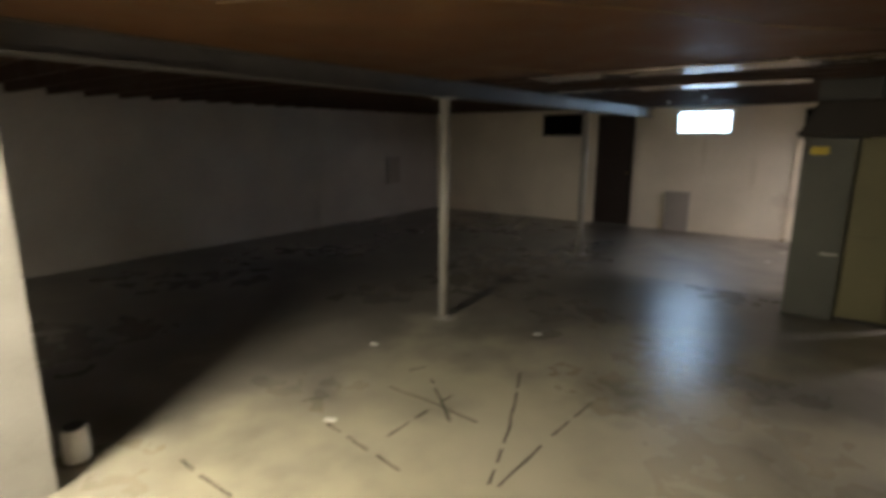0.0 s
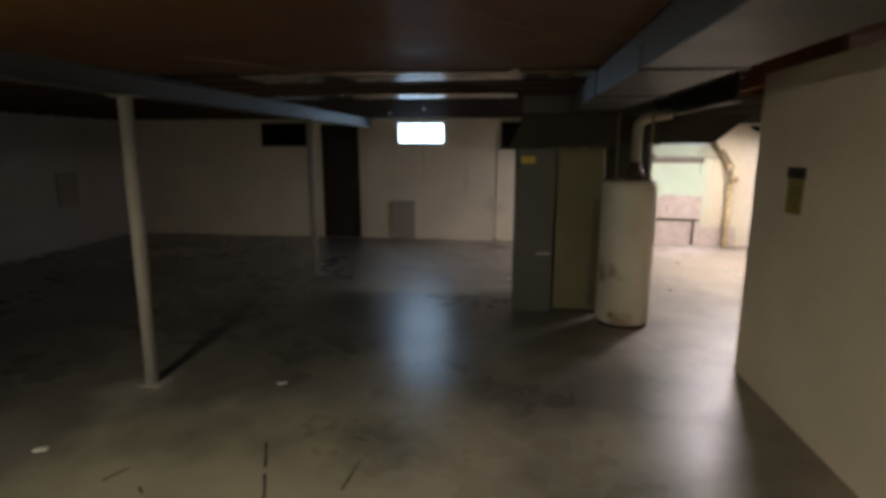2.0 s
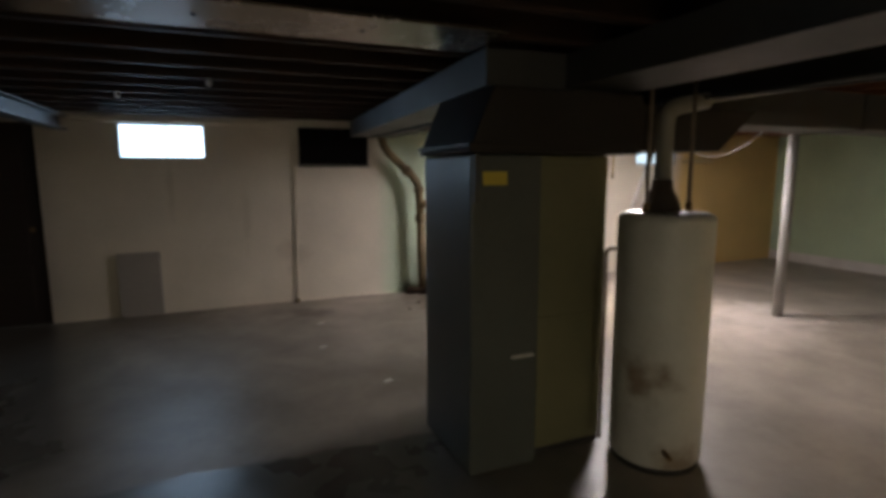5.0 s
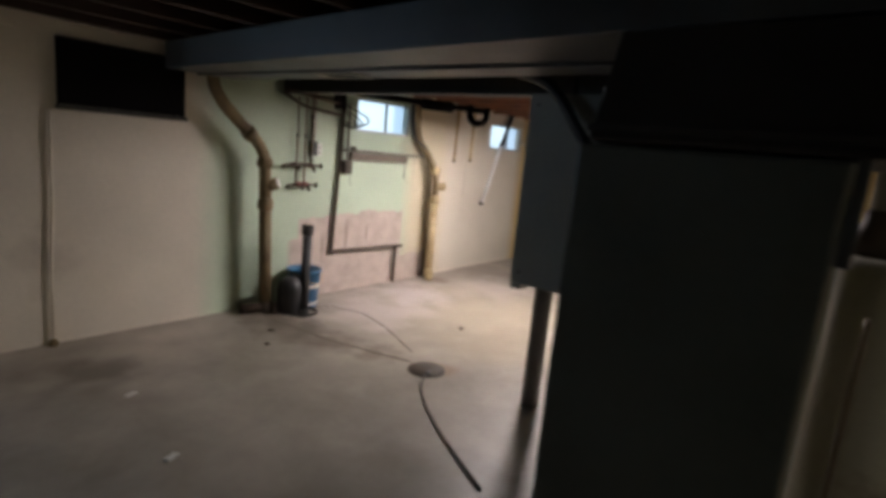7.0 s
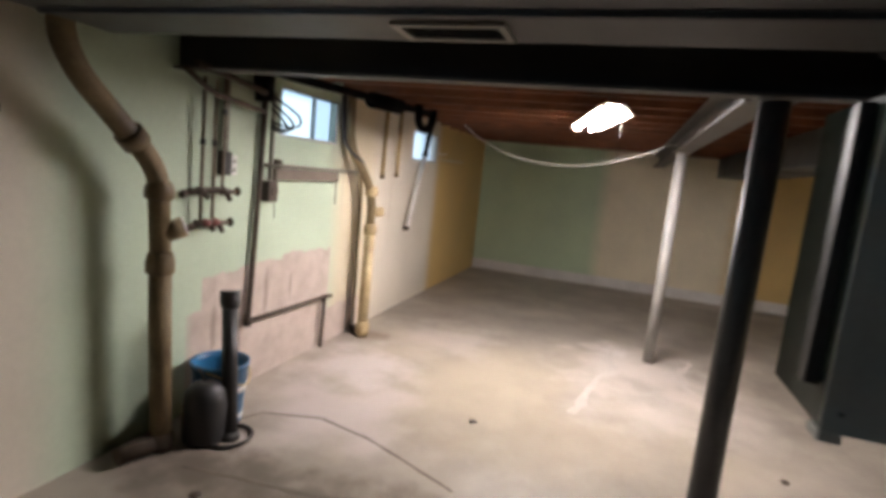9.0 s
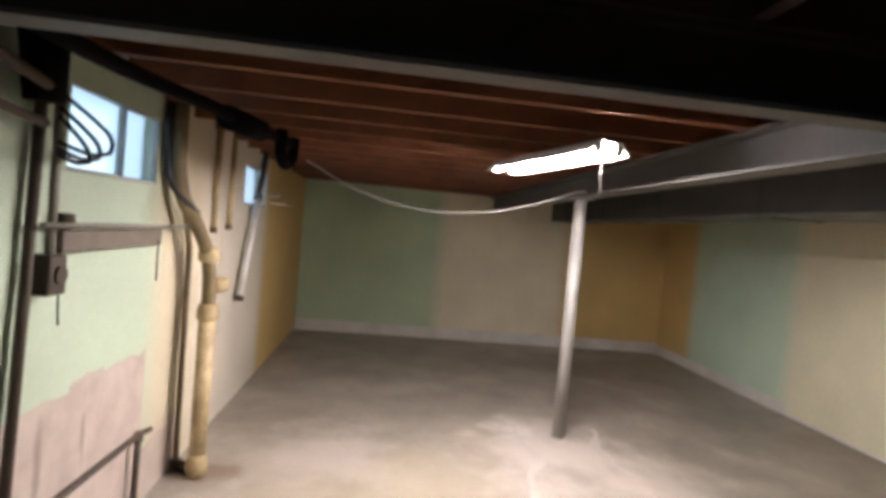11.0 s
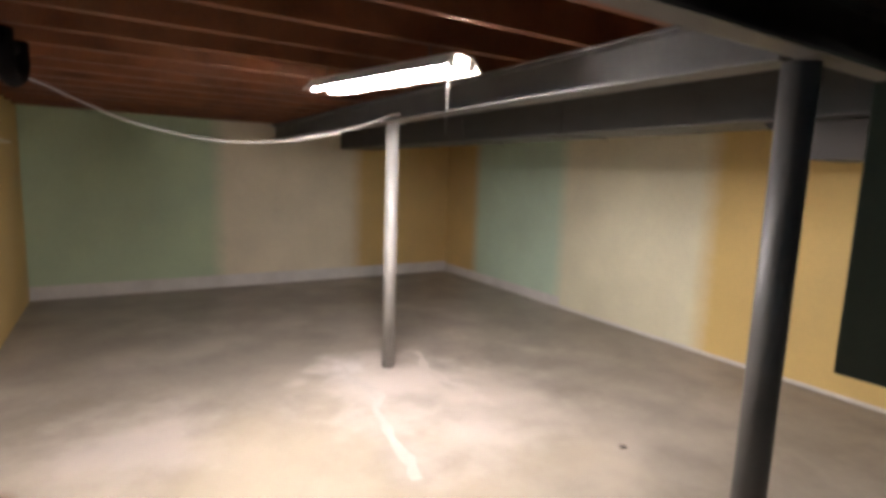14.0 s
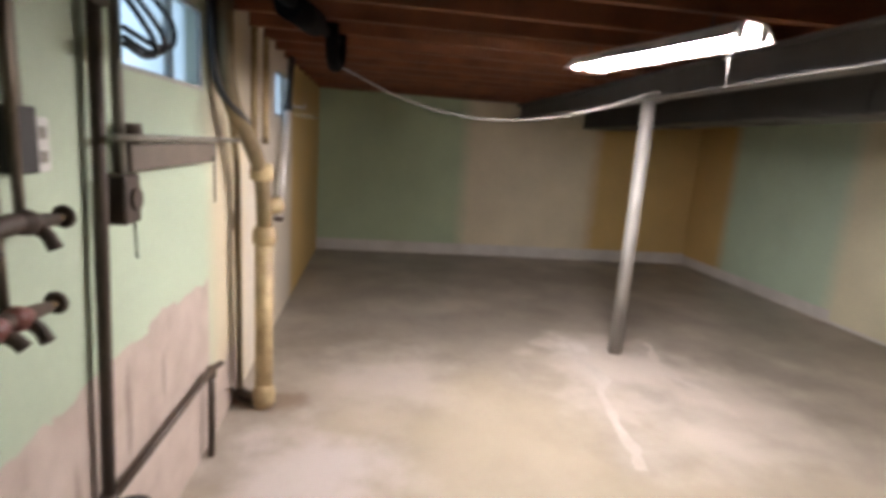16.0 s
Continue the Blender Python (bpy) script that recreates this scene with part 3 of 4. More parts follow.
while x < EAST:
    box(bm, x - 0.02, x + 0.02, PY - 0.3, 0.0, JOIST, DECK + 0.01)
    x += 0.406
structure("ceiling_east", bm, M_WOOD_EAST, "reddish brown wooden joists and floor boards overhead", "ceiling")

# blocking between the joists on top of the middle beam
bm = B()
box(bm, 3.46, 3.515, PY, 0.0, JOIST + 0.002, DECK - 0.002)
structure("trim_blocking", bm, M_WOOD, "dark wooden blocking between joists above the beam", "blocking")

# ledge on top of the north wall
bm = B()
box(bm, -0.42, 1.60, -0.05, -0.002, 2.055, 2.10, 0.004)
structure("trim_ledge", bm, M_CREAM, "pale ledge along the top of the wall", "ledge")

bm = B()
box(bm, -0.40, 2.52, SOUTH, -6.02, JOIST - 0.014, JOIST - 0.002)
structure("ceiling_board", bm, M_AMBER, "smooth brown boards nailed below the joists", "ceiling")


# ---- beams, columns ----
def i_beam(name, a, b, z0, z1, width, mats, label):
    """A rolled steel beam from a to b: two flanges and a web."""
    bm = B()
    (ax, ay), (bx, by) = a, b
    along_x = abs(bx - ax) > abs(by - ay)
    h, t = width / 2, 0.014
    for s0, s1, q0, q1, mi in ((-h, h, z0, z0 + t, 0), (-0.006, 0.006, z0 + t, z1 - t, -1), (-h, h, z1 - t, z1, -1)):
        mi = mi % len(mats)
        if along_x:
            box(bm, ax, bx, ay + s0, ay + s1, q0, q1, mat=mi)
        else:
            box(bm, ax + s0, ax + s1, ay, by, q0, q1, mat=mi)
    return structure(name, bm, mats, label, "beam")


i_beam("beam_west", (-0.5, -9.2), (-0.5, 0.0), 1.965, JOIST, 0.15, [M_BEAM_SHADED], "steel beam under the joists, dimness put into its colour")
# middle beam: web shade and lit lower flange are put into two colours
i_beam("beam_middle", (3.52, PY), (3.52, 0.0), 1.93, JOIST, 0.085, [M_BEAM, M_STEEL_DARK], "steel beam, shaded web and lit bottom flange painted in")
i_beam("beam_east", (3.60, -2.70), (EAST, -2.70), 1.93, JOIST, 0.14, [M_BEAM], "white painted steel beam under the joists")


def column(at, height, r, mat, label, plate=True):
    c = thing("support_column", label, "column", "steel columns under the beams", at=(at[0], at[1], 0))
    part("shaft", lathe(B(), [(r, 0.0 if not plate else 0.011), (r, height - 0.01)], seg=28), mat, c)
    if plate:
        bm = B()
        box(bm, -0.07, 0.10, -0.07, 0.07, 0.0, 0.012, 0.003)
        part("base_plate", bm, mat, c)
    bm = B()
    box(bm, -0.085, 0.085, -0.075, 0.075, height - 0.012, height, 0.003)
    part("cap_plate", bm, mat, c)
    return c


post = column((-0.455, -6.16), 1.955, 0.045, M_STEEL_WHITE, "white painted round steel column on concrete floor")
post.rotation_euler = (0, 0.012, 0)      # it leans a little
column((-0.5, -2.87), 1.965, 0.045, M_STEEL_WHITE, "white painted round steel column in dim light")
column((6.41, -2.69), 1.93, 0.05, M_STEEL_WHITE, "white painted round steel column on cement patch", False)
column((3.58, -2.73), 1.94, 0.055, M_STEEL_SHADED, "white round steel column beside the panel box, shade in its colour", False)


# ---- windows and door ----
def window(i, x0, x1, z0, z1):
    w = tagged(new("window_%d" % i), "small basement window with two panes, bright daylight", "window", "basement windows", "structure")
    w.location = (x0, 0.004, z0)
    W, H = x1 - x0, z1 - z0
    for name, a, b, c, d in (("frame_bottom", 0, W, 0, 0.018), ("frame_top", 0, W, H - 0.012, H), ("frame_side", 0, 0.012, 0.018, H - 0.012), ("frame_side", W - 0.012, W, 0.018, H - 0.012), ("mullion", W * 0.55 - 0.006, W * 0.55 + 0.006, 0.018, H - 0.012)):
        bm = B()
        box(bm, a, b, 0, 0.035, c, d, 0.002)
        part(name, bm, M_FRAME, w)
    for a, b in ((0.012, W * 0.55 - 0.006), (W * 0.55 + 0.006, W - 0.012)):
        bm = B()
        box(bm, a, b, 0.016, 0.020, 0.018, H - 0.012)
        p = part("pane", bm, M_GLASS, w)
        p.visible_shadow = False
    return w


for i, (x0, x1, z0, z1, clear) in enumerate(WINDOWS):
    if clear:
        window(i + 1, x0, x1, z0, z1)
    else:
        b = tagged(new("window_%d" % (i + 1)), "basement window blocked off with black board", "window", "basement windows", "structure")
        b.location = (x0, 0, z0)
        bm = B()
        box(bm, -0.01, x1 - x0 + 0.01, -0.05, -0.002, 0.0, z1 - z0, 0.004)
        part("board", bm, M_BLACKBOARD, b)
        bm = B()
        box(bm, -0.02, x1 - x0 + 0.02, -0.07, -0.002, -0.03, -0.002, 0.004)
        part("sill", bm, M_STEEL_DARK, b)

d = tagged(new("door_1"), "closed dark brown panelled wooden door", "door", kind="structure")
d.location = (DOOR[0], 0.02, 0)
DW, DH = DOOR[1] - DOOR[0], DOOR[2]
bm = B()
box(bm, 0.03, DW - 0.03, 0.0, 0.04, 0.018, DH - 0.03, 0.002)
leaf = part("leaf", bm, M_DARKWOOD, d)
for a, b in ((0.15, 0.62), (0.74, 1.22), (1.34, 1.86)):
    bm = B()
    box(bm, 0.13, DW - 0.13, -0.008, 0.001, a, b, 0.006)
    part("door_panel", bm, M_DARKWOOD, leaf)
for a, b, c, e in ((0, 0.03, 0, DH), (DW - 0.03, DW, 0, DH), (0.03, DW - 0.03, DH - 0.03, DH)):
    bm = B()
    box(bm, a, b, -0.015, 0.1, c, e, 0.002)
    part("door_frame", bm, M_DARKWOOD, d)
# filler added so that no sky light shows under the leaf
bm = B()
box(bm, 0.03, DW - 0.03, -0.012, 0.10, 0.0, 0.016, 0.002)
part("door_gap_filler", bm, M_DARKWOOD, d)
bm = sweep(B(), [(DW - 0.08, 0.0, 0.98), (DW - 0.08, -0.05, 0.98)], [0.012, 0.026], 14)
part("door_handle", bm, M_BRASS, leaf)

# vent-like slab standing against the north wall
s = thing("wall_slab", "grey cement slab standing against cream wall", "slab", at=(-0.11, 0, 0))
bm = B()
box(bm, 0.0, 0.41, -0.045, -0.003, 0.0, 0.69, 0.006)
part("slab_body", bm, M_GREYWALL, s)

# thin tube standing in for the crack line on the north wall, its foot for a stain
c = thing("wall_crack_line", "thin cream tube standing in for a crack down the wall", "pipe")
part("pipe_run", sweep(B(), bend([(1.76, -0.022, 1.60), (1.76, -0.022, 1.0), (1.74, -0.022, 0.6), (1.73, -0.022, 0.02)], 0.1), 0.009, 10), M_CREAM, c)
part("stain_stub", lathe(B(), [(0.03, 0.0), (0.027, 0.03), (0.014, 0.045)], (1.73, -0.033, 0), 14), M_IRON_OLD, c)

# ---- ducts ----
NZ, SZ = 1.935, 1.945


trunk = thing("trunk_duct", "long galvanised sheet metal heating duct under joists", "duct")
bm = B()
box(bm, 2.53, 2.95, -11.8, -4.20, SZ, JOIST - 0.004, 0.006)
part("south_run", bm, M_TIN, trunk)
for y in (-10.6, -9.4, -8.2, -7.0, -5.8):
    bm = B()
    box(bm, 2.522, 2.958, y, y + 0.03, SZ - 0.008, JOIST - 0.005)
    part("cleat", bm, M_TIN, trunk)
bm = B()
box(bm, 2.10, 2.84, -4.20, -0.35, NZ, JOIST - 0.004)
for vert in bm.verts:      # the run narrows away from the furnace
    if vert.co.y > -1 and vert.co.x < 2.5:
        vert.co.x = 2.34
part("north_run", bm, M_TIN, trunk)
bm = B()
box(bm, 2.545, 2.565, -3.9, -0.38, NZ - 0.014, NZ + 0.002)
part("standing_seam", bm, M_STEEL_DARK, trunk)
plen = thing("furnace_plenum", "sheet metal plenum above the furnace, shade put into its colour", "duct")
bm = B()
box(bm, 1.99, 2.975, -4.26, -3.60, 1.63, NZ - 0.004, 0.01)
for vert in bm.verts:      # sloping western shoulder
    if vert.co.z > 1.9 and vert.co.x < 2.2:
        vert.co.x += 0.12
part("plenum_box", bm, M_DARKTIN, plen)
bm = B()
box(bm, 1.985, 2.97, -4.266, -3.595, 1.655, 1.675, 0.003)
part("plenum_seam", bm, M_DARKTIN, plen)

bm = B()
prof = [(2.98, 1.66), (3.91, 1.67), (4.22, 1.93), (2.98, 1.93)]
rows = [[bm.verts.new((x, y, z)) for x, z in prof] for y in (-3.93, -3.55)]
for q in range(4):
    bm.faces.new((rows[0][q], rows[0][(q + 1) % 4], rows[1][(q + 1) % 4], rows[1][q]))
bm.faces.new(rows[0])
bm.faces.new(rows[1][::-1])
br = thing("branch_duct", "dark sheet metal branch duct with sloping end", "duct")
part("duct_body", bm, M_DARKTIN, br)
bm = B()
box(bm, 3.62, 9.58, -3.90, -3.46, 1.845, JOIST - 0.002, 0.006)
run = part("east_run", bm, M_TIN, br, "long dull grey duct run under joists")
for cx in (5.4, 6.6, 7.8, 9.0):
    bm = B()
    box(bm, cx, cx + 0.03, -3.906, -3.454, 1.839, JOIST - 0.003)
    part("cleat", bm, M_TIN, run)
bm = B()
box(bm, 3.40, 3.43, -3.938, -3.542, 1.655, 1.928)
part("seam_band", bm, M_DARKTIN, br)

v = thing("duct_register", "small dark louvred air register in duct underside", "vent", at=(2.72, -1.74, NZ))
bm = B()
for x0, x1, y0, y1 in ((-0.08, 0.08, -0.16, -0.14), (-0.08, 0.08, 0.14, 0.16), (-0.08, -0.06, -0.14, 0.14), (0.06, 0.08, -0.14, 0.14)):
    box(bm, x0, x1, y0, y1, -0.012, -0.001)
part("register_frame", bm, M_GREYTIN, v)
# black sheet and black slats stand in for the shade inside the register
bm = B()
box(bm, -0.06, 0.06, -0.14, 0.14, -0.003, -0.001)
part("register_shade", bm, M_BLACK, v)
for k in range(6):
    bm = B()
    box(bm, -0.056 + k * 0.02, -0.045 + k * 0.02, -0.138, 0.138, -0.009, -0.004)
    part("slat", bm, M_BLACKBOARD, v)

for y0, y1, xa in ((-4.50, -4.12, -0.40), (-5.90, -5.50, 0.2)):
    p = thing("joist_pan", "flat galvanised sheet nailed under joists", "duct", "sheet metal joist pans")
    bm = B()
    box(bm, xa, 2.05 if y1 > -4.2 else 2.52, y0, y1, JOIST - 0.02, JOIST - 0.004, 0.003)
    pan = part("pan", bm, M_PAN, p)
    for nx in (0.1, 0.7, 1.3, 1.9):
        bm = lathe(B(), [(0.011, 0.0), (0.011, -0.002), (0.005, -0.004)], (xa + nx, 0.5 * (y0 + y1), JOIST - 0.02), 10)
        part("nail_head", bm, M_TIN, pan)

# ---- furnace and water heater ----
f = thing("furnace", "grey and olive enamelled furnace with return air drop", "furnace")
bm = B()
box(bm, 2.04, 2.43, -4.17, -3.55, 0.0, 1.625, 0.012)
drop = part("return_drop", bm, M_BLUEGREY, f)
bm = B()
box(bm, 2.435, 2.89, -4.11, -3.74, 0.03, 1.625, 0.015)
cab = part("cabinet", bm, M_OLIVE, f)
bm = B()
box(bm, 2.437, 2.93, -3.738, -3.43, 0.03, 1.20, 0.02)
back = part("blower_housing", bm, M_GREYTIN, f, "pale sheet metal blower housing")
# black plate in place of an opening: the shade inside is its colour
bm = B()
box(bm, 2.50, 2.885, -3.4285, -3.422, 0.10, 0.80, 0.002)
part("intake_shade_plate", bm, M_BLACK, back, "black plate standing in for the shaded air intake")
for k in range(5):
    bm = B()
    box(bm, 2.505, 2.88, -3.421, -3.412, 0.17 + 0.13 * k, 0.185 + 0.13 * k, 0.002)
    part("intake_bar", bm, M_STEEL_DARK, back)
bm = B()
box(bm, 2.445, 2.925, -3.735, -3.425, 1.201, 1.215, 0.004)
part("housing_lid", bm, M_GREYTIN, back)
bm = B()
box(bm, 2.45, 2.875, -4.122, -4.112, 0.80, 1.58, 0.004)
part("upper_door", bm, M_OLIVE, cab)
bm = B()
box(bm, 2.45, 2.875, -4.122, -4.112, 0.08, 0.78, 0.004)
part("lower_door", bm, M_OLIVE, cab)
bm = B()
box(bm, 2.44, 2.88, -4.10, -3.46, 0.0, 0.03)
part("plinth", bm, M_STEEL_DARK, f)
bm = B()
box(bm, 2.10, 2.23, -4.178, -4.171, 1.48, 1.545, 0.002)
part("label_plate", bm, M_YTAG, drop, "yellow warning label")
bm = B()
box(bm, 2.27, 2.40, -4.184, -4.171, 0.60, 0.615, 0.003)
part("filter_latch", bm, M_CHROME, drop)
bm = B()
box(bm, 2.045, 2.07, -4.20, -4.172, 1.40, 1.70, 0.003)
part("corner_strip", bm, M_TIN, drop)

h = thing("water_heater", "tall white cylindrical tank water heater, rust-stained foot", "water heater", at=(3.075, -4.35, 0))
part("tank", lathe(B(), [(0.225, 0.03), (0.238, 0.05), (0.238, 1.29), (0.232, 1.32), (0.20, 1.335)], seg=40), M_HEATER, h)
part("base_ring", lathe(B(), [(0.225, 0.0), (0.225, 0.03)], seg=40), M_STEEL_DARK, h)
part("draft_hood", lathe(B(), [(0.10, 1.335), (0.085, 1.40), (0.055, 1.45), (0.052, 1.50)], (0.06, 0.1, 0), 24), M_IRON_DARK, h)
part("flue", sweep(B(), bend([(0.06, 0.1, 1.49), (0.06, 0.1, 1.87), (0.34, 0.10, 1.925)], 0.09, 8), 0.045, 18), M_GREYTIN, h)
for dx, top in ((-0.12, 2.05), (0.17, 2.05)):
    part("water_pipe", sweep(B(), [(dx, 0.02, 1.33), (dx, 0.02, top)], 0.011, 10), M_COPPER, h)
    part("pipe_nipple", lathe(B(), [(0.019, 0), (0.019, 0.05)], (dx, 0.02, 1.335), 12), M_BRASS, h)
part("relief_pipe", sweep(B(), bend([(-0.24, 0.08, 1.15), (-0.31, 0.08, 1.15), (-0.31, 0.08, 0.12)], 0.03), 0.011, 10), M_COPPER, h)
part("drain_cock", sweep(B(), [(-0.13, -0.2, 0.14), (-0.16, -0.27, 0.14)], 0.012, 10), M_BRASS, h)

# gas line beside the furnace
g = thing("gas_line", "yellow gas pipe with elbow beside the furnace", "pipe")
part("riser", sweep(B(), bend([(2.98, -3.46, 0.08), (2.97, -3.445, 0.48), (2.96, -3.43, 0.80), (2.93, -3.46, 0.96), (2.86, -3.52, 1.08), (2.80, -3.56, 1.205)], 0.12, 7), 0.015, 12), M_GAS, g)
part("drip_leg", lathe(B(), [(0.022, 0.0), (0.022, 0.1)], (2.98, -3.46, 0.0), 12), M_IRON_DARK, g)
w = thing("copper_line", "thin reddish copper pipe rising past the furnace", "pipe")
part("pipe_run", sweep(B(), bend([(3.02, -3.56, 0.0), (3.02, -3.56, 1.48), (3.02, -3.50, 1.60), (3.02, -3.44, 1.67), (3.02, -3.43, JOIST)], 0.08, 6), 0.011, 10), M_IRON_DARK, w)

# electric panel box hung beside the column
p = thing("electric_panel", "grey panel box beside column, green sides darkened for shade", "electric panel")
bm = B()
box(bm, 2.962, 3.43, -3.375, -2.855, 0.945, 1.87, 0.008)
body = part("panel_body", bm, M_PANELSIDE, p, "green steel back box, darkened for shade")
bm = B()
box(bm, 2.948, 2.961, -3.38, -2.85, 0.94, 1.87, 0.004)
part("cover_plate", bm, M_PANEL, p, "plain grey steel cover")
for sy, sz in ((-3.32, 1.0), (-2.88, 1.0), (-3.32, 1.82), (-2.88, 1.82)):
    part("cover_screw", sweep(B(), [(2.948, sy - 0.015, sz), (2.944, sy - 0.015, sz)], [0.008, 0.006], 10), M_TIN, p)
bm = B()
box(bm, 3.02, 3.08, -2.853, -2.815, 1.05, 1.85, 0.003)
part("side_rail", bm, M_STEEL_DARK, body)
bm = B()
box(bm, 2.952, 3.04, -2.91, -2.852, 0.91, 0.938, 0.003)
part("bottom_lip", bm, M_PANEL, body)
for y in (-3.25, -2.97):
    bm = B()
    box(bm, 3.10, 3.14, y - 0.02, y + 0.02, 1.872, JOIST)
    part("hanger", bm, M_WOOD, p)
part("conduit", sweep(B(), bend([(3.0, -3.345, 0.94), (3.0, -3.35, 0.71), (2.98, -3.40, 0.69), (2.80, -3.415, 0.69)], 0.04), 0.018, 10), M_STEEL_DARK, p)
part("conduit_branch", sweep(B(), bend([(3.0, -3.35, 0.76), (2.98, -3.40, 0.75), (2.80, -3.415, 0.75)], 0.03), 0.015, 10), M_STEEL_DARK, p)
part("conduit_nut", lathe(B(), [(0.028, 0.89), (0.028, 0.938)], (3.0, -3.345, 0), 12), M_TIN, p)
k = thing("service_cable", "thick black cable drooping from the ceiling", "cable")
part("cable_run", sweep(B(), bend([(2.90, -2.80, 1.96), (2.90, -2.93, 1.93), (2.90, -3.03, 1.85), (2.88, -3.18, 1.66), (2.86, -3.33, 1.50), (2.82, -3.45, 1.41), (2.72, -3.60, 1.30), (2.70, -3.64, 1.215)], 0.12, 8), 0.025, 12), M_BLACK, k)
j = thing("junction_box", "small white junction box on the beam", "junction box", at=(2.965, -3.24, 1.86))
bm = B()
box(bm, -0.025, 0.03, -0.035, 0.035, -0.045, 0.045, 0.006)
part("box_body", bm, M_WHITE, j)

# tag on the partition
t = thing("wall_tag", "faded yellow paper tag with dark header hung on wall", "sign", at=(PX, -6.05, 1.24))
bm = B()
box(bm, -0.012, -0.002, 0.0, 0.17, 0.0, 0.21, 0.002)
part("tag_sheet", bm, M_OLDTAG, t)
bm = B()
box(bm, -0.02, -0.002, -0.005, 0.175, 0.21, 0.275, 0.003)
part("tag_header", bm, M_STEEL_DARK, t)
for k in range(4):
    bm = B()
    box(bm, -0.0135, -0.0122, 0.02, 0.15 - 0.03 * (k % 2), 0.15 - k * 0.035, 0.154 - k * 0.035)
    part("print_line", bm, M_STEEL_DARK, t)

# ---- shop light with its cord and pull chain ----
lamp = thing("shop_light", "lit two-tube fluorescent shop light under joists", "ceiling light", at=(5.14, -2.007, 1.99))
lamp.rotation_euler = (0, 0, math.atan2(0.252, 1.10))
bm = B()
prof = [(-0.115, -0.010), (-0.06, 0.05), (0.06, 0.05), (0.115, -0.010)]
prof += [(0.107, -0.010), (0.055, 0.044), (-0.055, 0.044), (-0.107, -0.010)]
ring = [[bm.verts.new((x, y, z)) for y, z in prof] for x in (-0.555, 0.555)]
for q in range(8):
    bm.faces.new((ring[0][q], ring[0][(q + 1) % 8], ring[1][(q + 1) % 8], ring[1][q]))
for r in ring:
    for q in ((0, 1, 6, 7), (1, 2, 5, 6), (2, 3, 4, 5)):
        bm.faces.new([r[k] for k in q])
shade = part("reflector", bm, M_WHITE, lamp)
for sy in (-0.055, 0.055):
    part("tube", sweep(B(), [(-0.525, sy, 0.012), (0.525, sy, 0.012)], 0.016, 12), M_TUBE, lamp, "glowing white tube")
    for sx in (-0.537, 0.537):
        bm = B()
        box(bm, sx - 0.012, sx + 0.012, sy - 0.018, sy + 0.018, -0.012, 0.045, 0.003)
        part("tube_socket", bm, M_WHITE, shade)
for sx in (-0.347, 0.486):
    part("hanger", sweep(B(), [(sx, 0, 0.05), (sx, 0, 0.12)], 0.004, 6), M_TIN, lamp)
part("pull_chain", sweep(B(), [(-0.37, -0.09, 0.03), (-0.37, -0.092, -0.12), (-0.368, -0.09, -0.26)], 0.0013, 6), M_STEEL_DARK, lamp)
cord = thing("lamp_cord", "white electric cord sagging to the lamp", "cable")
part("cord_run", sweep(B(), [(7.40, -0.38, 2.11), (7.2, -0.52, 2.04)] + sag((7.0, -0.66, 1.96), (6.15, -2.55, 1.95), 0.235) + [(6.15, -2.62, 1.96)], 0.005, 8), M_WHITE, cord)

# unseen light by the stairs, behind the start of the walk; bowl and shade are added to shape it
bulb = thing("stair_lamp", "unseen stair light given as lit bowl under a tin shade", "ceiling light", at=(0.06, -10.45, JOIST - 0.014))
part("holder", lathe(B(), [(0.05, 0.0), (0.05, -0.02), (0.028, -0.05)], seg=20), M_WHITE, bulb)
part("shade", lathe(B(), [(0.035, -0.012), (0.28, -0.045), (0.435, -0.262), (0.44, -0.262), (0.285, -0.039), (0.035, -0.006)], seg=28), M_WHITE, bulb, "added tin shade limiting the unseen light's reach")
part("bowl_glass", lathe(B(), [(0.03, -0.048), (0.18, -0.075), (0.26, -0.14), (0.28, -0.21), (0.25, -0.285), (0.17, -0.34), (0.07, -0.365), (0.006, -0.37)], seg=24), M_BULB, bulb, "glowing frosted bowl")

# pale conduit from the flue to the partition, and a hatch on the west wall
c = thing("conduit_run", "thin pale conduit under beam to partition wall", "pipe")
part("pipe_run", sweep(B(), [(3.30, -4.05, 1.93), (3.66, -5.44, 1.93)], 0.012, 10), M_TIN, c)
w = thing("wall_hatch", "small grey metal hatch on cream wall", "hatch", at=(WEST, -1.53, 0.67))
bm = B()
box(bm, 0.002, 0.03, -0.20, 0.20, 0.0, 0.55, 0.004)
part("hatch_plate", bm, M_HATCH, w)


# ---- pipes on the north wall ----
def hub(bm, at, r, h):
    return lathe(bm, [(r * 0.98, 0), (r * 1.25, 0.01), (r * 1.28, h * 0.55), (r * 1.15, h * 0.8), (r * 1.0, h)], at, 20)


st = thing("soil_stack", "cast iron drain stack with bends, shade put into its colour", "pipe", "drain stacks")
R = 0.052
part("lower_pipe", sweep(B(), [(3.27, -0.19, 0.0), (3.24, -0.19, 1.0)], R, 20), M_IRON_OLD, st)
part("upper_pipe", sweep(B(), bend([(3.24, -0.19, 1.0), (3.22, -0.19, 1.38), (3.16, -0.19, 1.48), (2.84, -0.19, 1.77), (2.76, -0.19, 1.90), (2.76, -0.19, 2.11)], 0.1, 6), R * 0.92, 20), M_IRON_OLD, st)
part("hub", hub(B(), (3.241, -0.19, 0.92), R, 0.11), M_IRON_OLD, st)
